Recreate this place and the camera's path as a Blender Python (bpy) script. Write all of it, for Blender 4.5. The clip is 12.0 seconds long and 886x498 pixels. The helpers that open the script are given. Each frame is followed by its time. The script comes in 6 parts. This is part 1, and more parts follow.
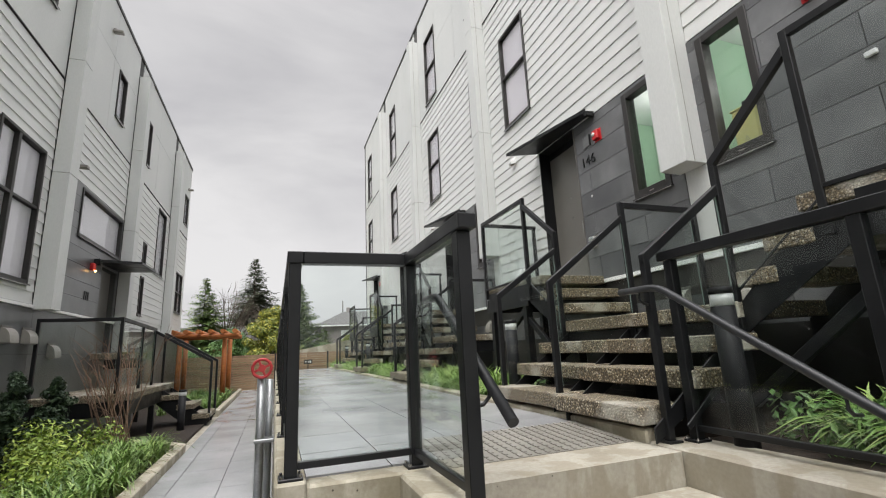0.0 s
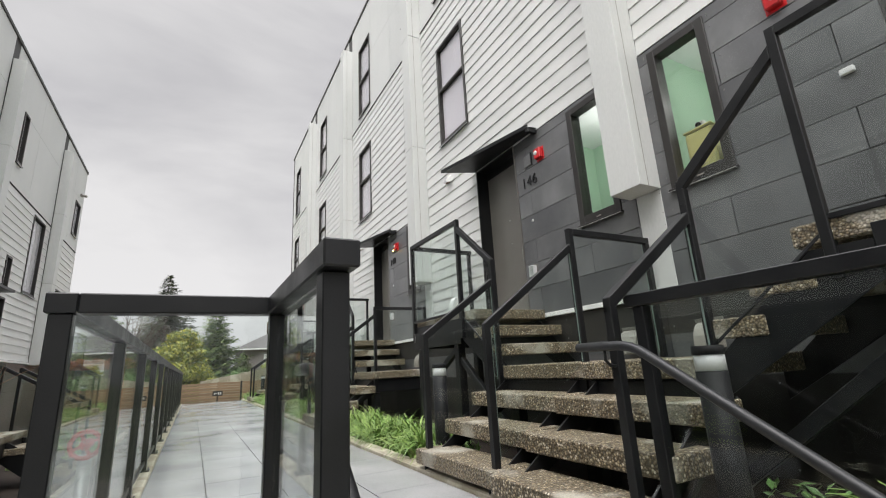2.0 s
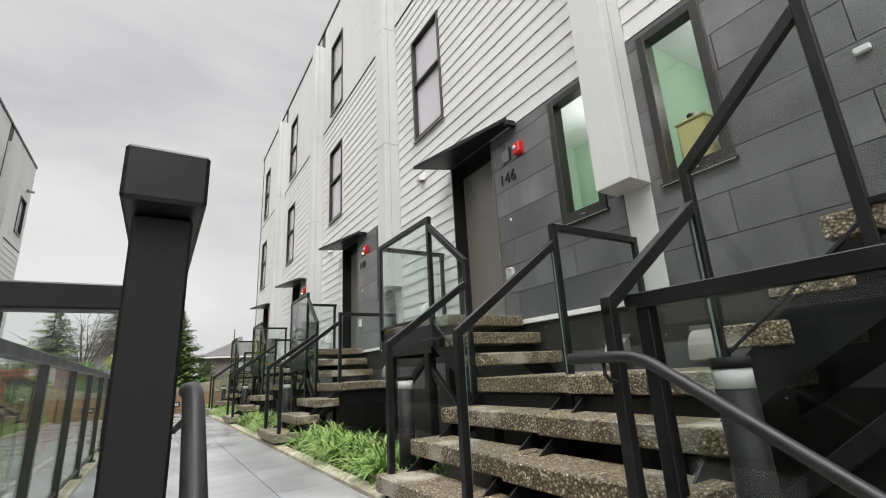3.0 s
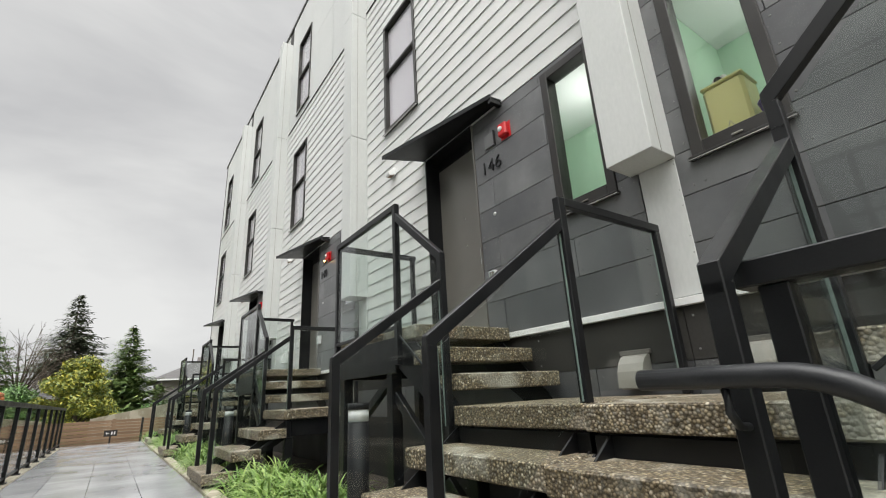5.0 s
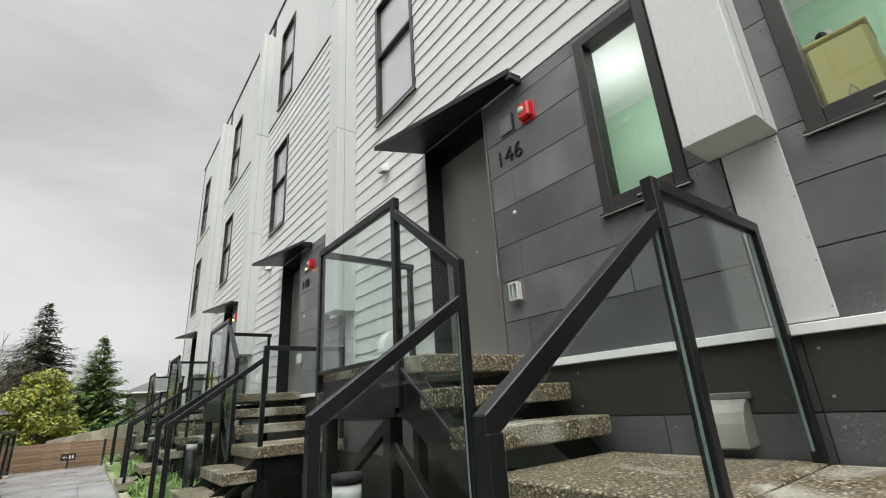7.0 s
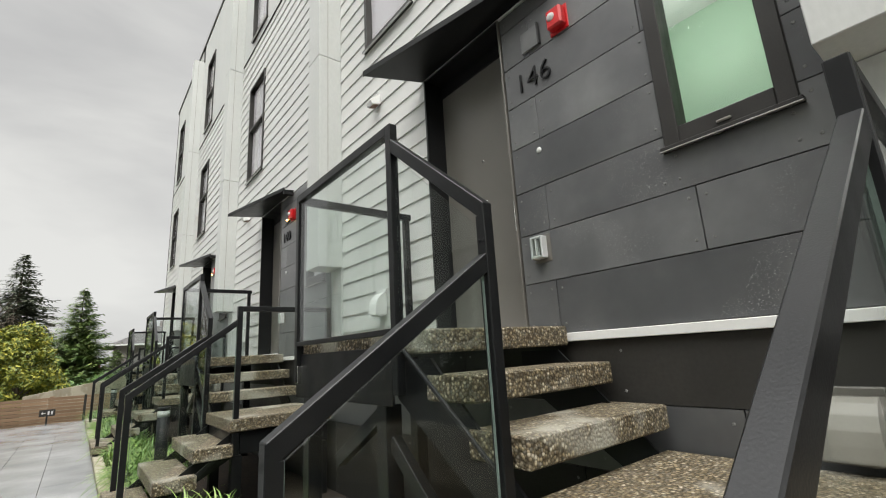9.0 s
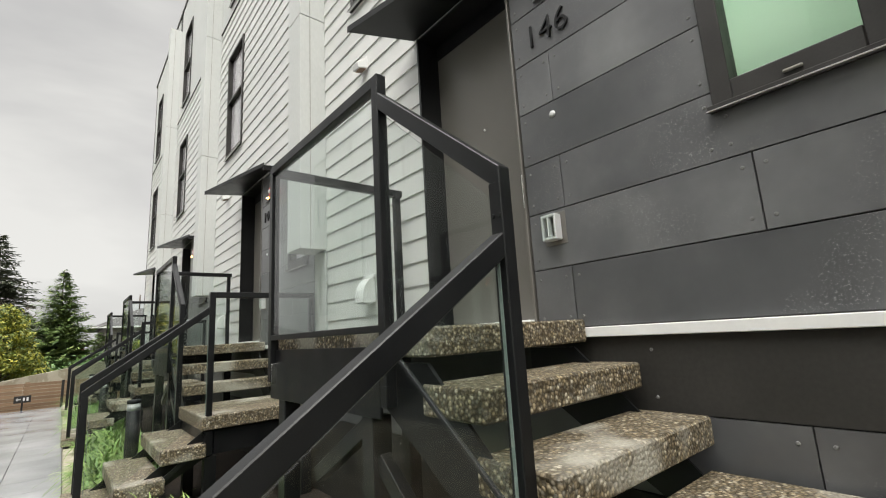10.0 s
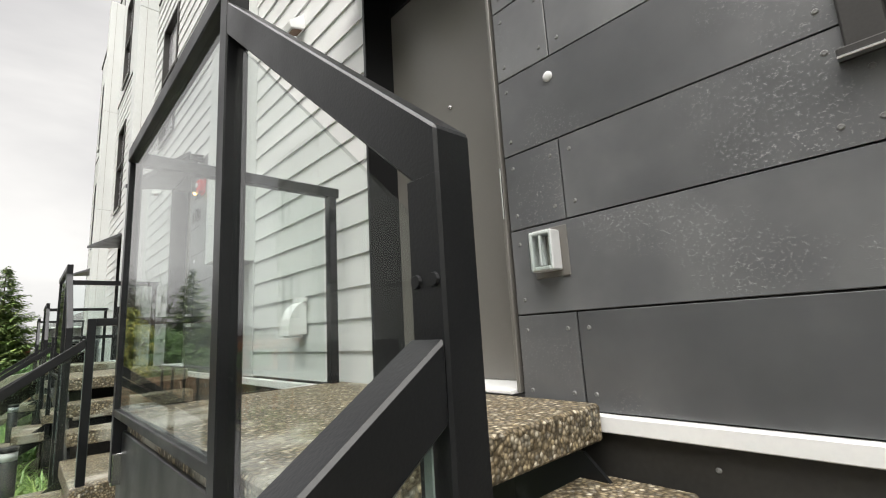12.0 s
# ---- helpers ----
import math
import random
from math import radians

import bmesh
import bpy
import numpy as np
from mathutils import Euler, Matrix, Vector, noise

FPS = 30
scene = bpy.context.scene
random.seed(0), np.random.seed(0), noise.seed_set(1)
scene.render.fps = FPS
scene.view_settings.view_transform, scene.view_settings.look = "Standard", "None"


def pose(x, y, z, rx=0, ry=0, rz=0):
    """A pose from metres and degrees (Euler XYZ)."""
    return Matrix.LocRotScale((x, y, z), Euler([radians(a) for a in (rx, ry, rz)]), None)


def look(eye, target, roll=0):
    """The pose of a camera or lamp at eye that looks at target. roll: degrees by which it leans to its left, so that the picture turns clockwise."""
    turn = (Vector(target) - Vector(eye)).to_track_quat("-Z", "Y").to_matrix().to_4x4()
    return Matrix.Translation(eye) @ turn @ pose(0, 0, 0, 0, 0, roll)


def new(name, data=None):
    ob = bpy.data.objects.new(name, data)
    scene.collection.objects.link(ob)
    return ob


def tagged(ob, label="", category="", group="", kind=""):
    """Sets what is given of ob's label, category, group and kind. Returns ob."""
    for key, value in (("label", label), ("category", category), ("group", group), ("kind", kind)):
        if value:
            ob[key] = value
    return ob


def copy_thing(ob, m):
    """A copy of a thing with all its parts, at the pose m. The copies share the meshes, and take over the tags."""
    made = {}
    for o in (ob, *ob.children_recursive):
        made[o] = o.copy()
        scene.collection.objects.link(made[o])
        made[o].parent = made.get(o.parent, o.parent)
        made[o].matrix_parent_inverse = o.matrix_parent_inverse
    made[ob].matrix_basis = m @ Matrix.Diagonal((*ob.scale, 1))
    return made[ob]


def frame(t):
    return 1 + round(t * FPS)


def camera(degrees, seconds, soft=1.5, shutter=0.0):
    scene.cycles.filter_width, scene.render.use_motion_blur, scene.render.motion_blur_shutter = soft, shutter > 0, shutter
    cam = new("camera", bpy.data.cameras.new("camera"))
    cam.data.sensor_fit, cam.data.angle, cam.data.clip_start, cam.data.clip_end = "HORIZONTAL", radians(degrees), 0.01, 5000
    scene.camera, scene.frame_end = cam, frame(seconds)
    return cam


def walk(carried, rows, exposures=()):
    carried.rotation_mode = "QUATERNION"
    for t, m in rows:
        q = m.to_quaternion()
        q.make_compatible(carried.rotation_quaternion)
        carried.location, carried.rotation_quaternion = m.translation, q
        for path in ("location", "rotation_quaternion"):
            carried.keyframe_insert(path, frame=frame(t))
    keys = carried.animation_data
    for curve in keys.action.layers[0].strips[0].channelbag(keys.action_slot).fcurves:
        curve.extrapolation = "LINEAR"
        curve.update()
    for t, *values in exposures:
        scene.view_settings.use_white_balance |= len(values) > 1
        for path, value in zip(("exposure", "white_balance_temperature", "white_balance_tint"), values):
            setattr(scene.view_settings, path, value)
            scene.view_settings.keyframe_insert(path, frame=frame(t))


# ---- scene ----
cam = camera(89.1, 12.0, soft=1.1)
PATH = [
    (0, (0.019, 0.055, 1.494), (0.704, 1.884, 1.924), -2.8),
    (0.5, (0.096, 0.226, 1.604), (0.836, 2.026, 2.066), -2.8),
    (1, (0.193, 0.394, 1.68), (0.999, 2.16, 2.163), -2.9),
    (1.5, (0.327, 0.552, 1.712), (1.199, 2.283, 2.207), -3.0),
    (2, (0.453, 0.721, 1.74), (1.39, 2.415, 2.243), -3.2),
    (2.5, (0.572, 0.904, 1.745), (1.562, 2.563, 2.263), -3.2),
    (3, (0.717, 1.091, 1.763), (1.745, 2.722, 2.295), -3.2),
    (5, (1.209, 1.833, 1.785), (2.324, 3.376, 2.4), -3.3),
    (5.5, (1.341, 2.041, 1.848), (2.471, 3.566, 2.481), -3.4),
    (6, (1.416, 2.232, 1.908), (2.559, 3.74, 2.555), -3.4),
    (6.5, (1.464, 2.402, 1.967), (2.618, 3.898, 2.623), -3.5),
    (8.5, (1.724, 2.986, 2.175), (2.932, 4.495, 2.689), -3.5),
    (9, (1.815, 3.13, 2.195), (3.042, 4.645, 2.643), -3.4),
    (9.5, (1.912, 3.285, 2.236), (3.158, 4.798, 2.636), -3.3),
    (10, (2.028, 3.451, 2.273), (3.296, 4.954, 2.641), -3.4),
    (10.5, (2.173, 3.618, 2.303), (3.469, 5.098, 2.663), -3.3),
    (11, (2.335, 3.745, 2.357), (3.653, 5.208, 2.707), -3.4),
    (11.5, (2.507, 3.859, 2.439), (3.845, 5.303, 2.793), -3.4),
    (12, (2.665, 3.976, 2.542), (4.013, 5.412, 2.89), -3.4),
]
walk(cam, [(t, look(eye, target, roll)) for t, eye, target, roll in PATH],
     exposures=[(0, 0.95, 6500, 10), (3, 0.97, 6500, 10), (5, 0.96, 6520, 7), (6.5, 0.90, 6440, 6), (9, 0.92, 6620, 6), (10.5, 1.06, 6700, 7), (12, 1.27, 6660, 8)])

# ---- light, sky, exposure ----
world = bpy.data.worlds.new("overcast_sky")
scene.world = world
world.use_nodes = True
wn, wl = world.node_tree.nodes, world.node_tree.links
wn.clear()
w_out = wn.new("ShaderNodeOutputWorld")
w_bg = wn.new("ShaderNodeBackground")
w_sky = wn.new("ShaderNodeTexSky")
w_sky.sky_type = "NISHITA"
w_sky.sun_disc = False
w_sky.sun_elevation = radians(68)
w_sky.sun_rotation = radians(207)
w_geo = wn.new("ShaderNodeTexCoord")
w_map = wn.new("ShaderNodeMapping")
w_map.inputs["Scale"].default_value = (1.0, 1.0, 2.6)
w_noise = wn.new("ShaderNodeTexNoise")
w_noise.inputs["Scale"].default_value = 1.7
w_noise.inputs["Detail"].default_value = 6.0
w_noise.inputs["Roughness"].default_value = 0.52
w_noise.inputs["Distortion"].default_value = 0.35
w_ramp = wn.new("ShaderNodeValToRGB")
w_ramp.color_ramp.elements[0].position = 0.33
w_ramp.color_ramp.elements[0].color = (0.272, 0.268, 0.279, 1)
w_ramp.color_ramp.elements[1].position = 0.66
w_ramp.color_ramp.elements[1].color = (0.425, 0.418, 0.419, 1)
w_sep = wn.new("ShaderNodeSeparateXYZ")
w_up = wn.new("ShaderNodeMapRange")          # an overcast sky is brightest overhead
w_up.inputs["From Min"].default_value = 0.72
w_up.inputs["From Max"].default_value = 1.0
w_up.inputs["To Min"].default_value = 1.0
w_up.inputs["To Max"].default_value = 9.0
w_mul = wn.new("ShaderNodeVectorMath")
w_mul.operation = "SCALE"
w_hue = wn.new("ShaderNodeHueSaturation")
w_hue.inputs["Saturation"].default_value = 0.15
w_hue.inputs["Value"].default_value = 0.08
w_mix = wn.new("ShaderNodeMix")
w_mix.data_type = "RGBA"
w_mix.inputs["Factor"].default_value = 0.12
wl.new(w_geo.outputs["Generated"], w_map.inputs["Vector"])
wl.new(w_map.outputs["Vector"], w_noise.inputs["Vector"])
wl.new(w_noise.outputs["Fac"], w_ramp.inputs["Fac"])
wl.new(w_geo.outputs["Generated"], w_sep.inputs["Vector"])
wl.new(w_sep.outputs["Z"], w_up.inputs["Value"])
wl.new(w_ramp.outputs["Color"], w_mul.inputs[0])
wl.new(w_up.outputs["Result"], w_mul.inputs["Scale"])
wl.new(w_sky.outputs["Color"], w_hue.inputs["Color"])
wl.new(w_mul.outputs["Vector"], w_mix.inputs["A"])
wl.new(w_hue.outputs["Color"], w_mix.inputs["B"])
wl.new(w_mix.outputs["Result"], w_bg.inputs["Color"])
w_bg.inputs["Strength"].default_value = 1.0
wl.new(w_bg.outputs["Background"], w_out.inputs["Surface"])

sun_data = bpy.data.lights.new("sun", "SUN")
sun_data.energy = 1.9
sun_data.angle = radians(60)
sun_data.color = (1.0, 0.97, 0.93)
sun = new("sun", sun_data)
sun.matrix_world = look((-8.5, -10, 19), (0, 0, 0))

# ---- materials ----
def mat_base(name):
    m = bpy.data.materials.new(name)
    m.use_nodes = True
    nt = m.node_tree
    return m, nt.nodes, nt.links, nt.nodes["Principled BSDF"]


def ramp(nodes, stops):
    r = nodes.new("ShaderNodeValToRGB")
    e = r.color_ramp.elements
    e[0].position, e[0].color = stops[0][0], (*stops[0][1], 1)
    e[1].position, e[1].color = stops[-1][0], (*stops[-1][1], 1)
    for p, c in stops[1:-1]:
        k = e.new(p)
        k.color = (*c, 1)
    return r


def surface(name, c1, c2, rough=0.6, rough2=None, scale=6.0, fine=60.0, bump=0.15, metal=0.0, stretch=(1, 1, 1), vary=0.0, spec=0.5, world_space=False, stain=None):
    """A two-scale procedural surface: broad mottling between c1 and c2, fine grain and relief; stain: colour of damp runs."""
    m, n, l, b = mat_base(name)
    tc = n.new("ShaderNodeTexCoord")
    mp = n.new("ShaderNodeMapping")
    mp.inputs["Scale"].default_value = stretch
    where = n.new("ShaderNodeNewGeometry").outputs["Position"] if world_space else tc.outputs["Object"]
    l.new(where, mp.inputs["Vector"])
    a = n.new("ShaderNodeTexNoise")
    a.inputs["Scale"].default_value = scale
    a.inputs["Detail"].default_value = 5
    f = n.new("ShaderNodeTexNoise")
    f.inputs["Scale"].default_value = fine
    f.inputs["Detail"].default_value = 3
    for k in (a, f):
        l.new(mp.outputs["Vector"], k.inputs["Vector"])
    mixf = n.new("ShaderNodeMath")
    mixf.operation = "MULTIPLY_ADD"
    mixf.inputs[1].default_value = 0.35
    l.new(f.outputs["Fac"], mixf.inputs[0])
    s = n.new("ShaderNodeMath")
    s.operation = "MULTIPLY"
    s.inputs[1].default_value = 0.65
    l.new(a.outputs["Fac"], s.inputs[0])
    l.new(s.outputs[0], mixf.inputs[2])
    r = ramp(n, [(0.36, c1), (0.64, c2)])
    l.new(mixf.outputs[0], r.inputs["Fac"])
    col = r.outputs["Color"]
    if vary:
        oi = n.new("ShaderNodeObjectInfo")
        mr = n.new("ShaderNodeMapRange")
        mr.inputs["To Min"].default_value, mr.inputs["To Max"].default_value = 1 - vary, 1 + vary
        l.new(oi.outputs["Random"], mr.inputs["Value"])
        hs = n.new("ShaderNodeHueSaturation")
        l.new(mr.outputs["Result"], hs.inputs["Value"])
        l.new(col, hs.inputs["Color"])
        col = hs.outputs["Color"]
    wet = None
    if stain:
        runs = n.new("ShaderNodeMapping")
        runs.inputs["Scale"].default_value = (1.0, 1.0, 0.45)
        l.new(where, runs.inputs["Vector"])
        sn = n.new("ShaderNodeTexNoise")
        sn.inputs["Scale"].default_value, sn.inputs["Detail"].default_value, sn.inputs["Distortion"].default_value = 5.0, 6, 0.4
        l.new(runs.outputs["Vector"], sn.inputs["Vector"])
        sr = ramp(n, [(0.47, (0, 0, 0)), (0.53, (0.75, 0.75, 0.75)), (0.72, (1, 1, 1))])
        l.new(sn.outputs["Fac"], sr.inputs["Fac"])
        wet = n.new("ShaderNodeMath")
        wet.operation = "MULTIPLY"
        wet.inputs[1].default_value = 0.55
        l.new(sr.outputs["Color"], wet.inputs[0])
        sm = n.new("ShaderNodeMix")
        sm.data_type = "RGBA"
        l.new(wet.outputs[0], sm.inputs["Factor"])
        l.new(col, sm.inputs["A"])
        sm.inputs["B"].default_value = (*stain, 1)
        holes_tex = n.new("ShaderNodeTexVoronoi")
        holes_tex.inputs["Scale"].default_value = 9.0
        l.new(where, holes_tex.inputs["Vector"])
        hr = ramp(n, [(0.035, (0.25, 0.24, 0.22)), (0.055, (1, 1, 1))])
        l.new(holes_tex.outputs["Distance"], hr.inputs["Fac"])
        hm = n.new("ShaderNodeMix")
        hm.data_type, hm.blend_type = "RGBA", "MULTIPLY"
        hm.inputs["Factor"].default_value = 1.0
        l.new(sm.outputs["Result"], hm.inputs["A"])
        l.new(hr.outputs["Color"], hm.inputs["B"])
        col = hm.outputs["Result"]
    l.new(col, b.inputs["Base Color"])
    rr = n.new("ShaderNodeMapRange")
    rr.inputs["To Min"].default_value, rr.inputs["To Max"].default_value = rough, rough2 if rough2 is not None else rough
    l.new(a.outputs["Fac"], rr.inputs["Value"])
    rr.inputs["From Min"].default_value, rr.inputs["From Max"].default_value = 0.35, 0.65
    l.new(rr.outputs["Result"], b.inputs["Roughness"])
    b.inputs["Metallic"].default_value = metal
    b.inputs["Specular IOR Level"].default_value = spec
    if bump:
        bp = n.new("ShaderNodeBump")
        bp.inputs["Strength"].default_value = bump
        bp.inputs["Distance"].default_value = 0.004
        l.new(f.outputs["Fac"], bp.inputs["Height"])
        l.new(bp.outputs["Normal"], b.inputs["Normal"])
    return m


WHITE_SIDING = surface("white_fibre_cement_siding", (0.60, 0.61, 0.60), (0.67, 0.675, 0.665), 0.5, 0.6, 1.6, 90, 0.12, vary=0.015, stretch=(1, 1, 2))
WHITE_PANEL = surface("white_smooth_panel", (0.545, 0.56, 0.55), (0.63, 0.64, 0.63), 0.45, 0.6, 0.9, 50, 0.06, stretch=(1, 1, 0.4))
WHITE_METAL = surface("white_painted_metal", (0.78, 0.78, 0.78), (0.84, 0.84, 0.83), 0.35, 0.45, 4, 60, 0.03)
BLACK_STEEL = surface("black_powder_coated_steel", (0.0045, 0.005, 0.006), (0.008, 0.0085, 0.0095), 0.32, 0.46, 5, 260, 0.08, spec=0.42)
FRAME_DARK = surface("dark_bronze_window_frame", (0.018, 0.016, 0.015), (0.026, 0.024, 0.022), 0.4, 0.5, 6, 120, 0.04)
DOOR_DARK = surface("dark_grey_painted_door", (0.14, 0.133, 0.12), (0.165, 0.156, 0.143), 0.285, 0.34, 2, 200, 0.04, spec=0.6)
CONCRETE = surface("pale_cast_concrete", (0.30, 0.275, 0.225), (0.43, 0.405, 0.34), 0.5, 0.8, 2.2, 45, 0.35, vary=0.04, world_space=True, stain=(0.20, 0.165, 0.105))
CURB = surface("damp_yellowed_concrete_kerb", (0.38, 0.345, 0.26), (0.54, 0.505, 0.41), 0.55, 0.85, 2.5, 50, 0.4, vary=0.05, world_space=True, stain=(0.19, 0.155, 0.09))
PAVER = surface("wet_grey_concrete_paver", (0.25, 0.255, 0.265), (0.36, 0.365, 0.37), 0.18, 0.265, 1.3, 120, 0.05, vary=0.07, world_space=True)
SOIL = surface("dark_bark_mulch", (0.010, 0.007, 0.005), (0.035, 0.023, 0.015), 0.9, 0.95, 14, 70, 1.0)
GROUND = surface("distant_grass_ground", (0.05, 0.07, 0.025), (0.10, 0.10, 0.05), 0.9, 0.95, 0.4, 8, 0.3)
PIPE = surface("galvanised_pipe", (0.30, 0.31, 0.32), (0.46, 0.47, 0.48), 0.35, 0.5, 8, 90, 0.05, metal=0.8)
TUBE = surface("grey_black_handrail_tube", (0.014, 0.015, 0.017), (0.026, 0.027, 0.029), 0.34, 0.48, 9, 200, 0.06, spec=0.4)
RED = surface("red_plastic", (0.50, 0.010, 0.014), (0.62, 0.016, 0.02), 0.3, 0.4, 5, 60, 0.02)
RED_PAINT = surface("red_painted_valve", (0.42, 0.03, 0.035), (0.55, 0.05, 0.05), 0.4, 0.6, 12, 90, 0.1)
CEDAR = surface("orange_stained_cedar", (0.34, 0.10, 0.022), (0.50, 0.17, 0.045), 0.5, 0.65, 2.5, 40, 0.25, stretch=(1, 1, 8), vary=0.06)
FENCE_WOOD = surface("brown_cedar_fence_boards", (0.26, 0.165, 0.10), (0.40, 0.27, 0.175), 0.7, 0.8, 1.6, 30, 0.25, stretch=(1, 1, 6), vary=0.16)
HOOD_GREY = surface("beige_grey_vent_metal", (0.25, 0.235, 0.21), (0.31, 0.295, 0.27), 0.4, 0.5, 6, 90, 0.04)
BOLLARD = surface("charcoal_bollard_metal", (0.010, 0.010, 0.012), (0.016, 0.016, 0.018), 0.5, 0.62, 5, 160, 0.06, spec=0.3)
LENS_WHITE = surface("frosted_white_lens", (0.60, 0.61, 0.62), (0.68, 0.68, 0.68), 0.3, 0.4, 8, 90, 0.02)
STEEL_BRIGHT = surface("stainless_steel", (0.55, 0.55, 0.55), (0.68, 0.68, 0.67), 0.2, 0.26, 8, 200, 0.02, metal=1.0)
BARK = surface("grey_brown_bark", (0.05, 0.038, 0.028), (0.11, 0.085, 0.065), 0.9, 0.95, 6, 30, 0.8, stretch=(1, 1, 0.3))
TWIG = surface("reddish_bare_twigs", (0.16, 0.10, 0.07), (0.26, 0.17, 0.12), 0.75, 0.85, 8, 60, 0.2)
ROOF_GREY = surface("grey_asphalt_shingle_roof", (0.075, 0.072, 0.072), (0.115, 0.11, 0.11), 0.85, 0.95, 3, 25, 0.4)
STUCCO = surface("grey_house_wall", (0.22, 0.20, 0.195), (0.28, 0.255, 0.25), 0.85, 0.9, 1.5, 40, 0.3)
BRICK_RED = surface("red_brown_house_wall", (0.20, 0.055, 0.045), (0.28, 0.085, 0.07), 0.85, 0.9, 3, 40, 0.3)
MINT = surface("mint_green_interior_paint", (0.45, 0.64, 0.48), (0.49, 0.67, 0.51), 0.6, 0.65, 2, 60, 0.02)
CEILING_WHITE = surface("white_interior_ceiling", (0.78, 0.80, 0.79), (0.82, 0.83, 0.82), 0.7, 0.75, 2, 60, 0.02)
BLIND_AND_SKY = surface("pale_lilac_grey_blind_and_sky", (0.66, 0.61, 0.68), (0.72, 0.67, 0.74), 0.75, 0.8, 2, 160, 0.05)
YELLOW_BOX = surface("pale_yellow_plastic", (0.66, 0.62, 0.24), (0.70, 0.66, 0.28), 0.45, 0.5, 4, 60, 0.02)
PURPLE = surface("purple_plastic", (0.15, 0.10, 0.42), (0.21, 0.15, 0.50), 0.35, 0.4, 4, 60, 0.02)
PLINTH_AND_SHADE = surface("black_brown_plinth_and_shade", (0.022, 0.021, 0.019), (0.036, 0.034, 0.031), 0.5, 0.7, 1.4, 60, 0.06)
DARK_VOID = surface("dark_interior_wall", (0.06, 0.06, 0.06), (0.08, 0.08, 0.08), 0.8, 0.85, 2, 60, 0.02)
GRATE = surface("ribbed_grey_tactile_tile", (0.17, 0.16, 0.14), (0.25, 0.238, 0.21), 0.4, 0.6, 4, 90, 0.1)
SCREW_GREY = surface("painted_screw_head", (0.14, 0.14, 0.14), (0.22, 0.22, 0.215), 0.35, 0.5, 30, 200, 0.05)
RUBBER = surface("black_rubber", (0.012, 0.012, 0.012), (0.02, 0.02, 0.02), 0.7, 0.8, 6, 90, 0.05)


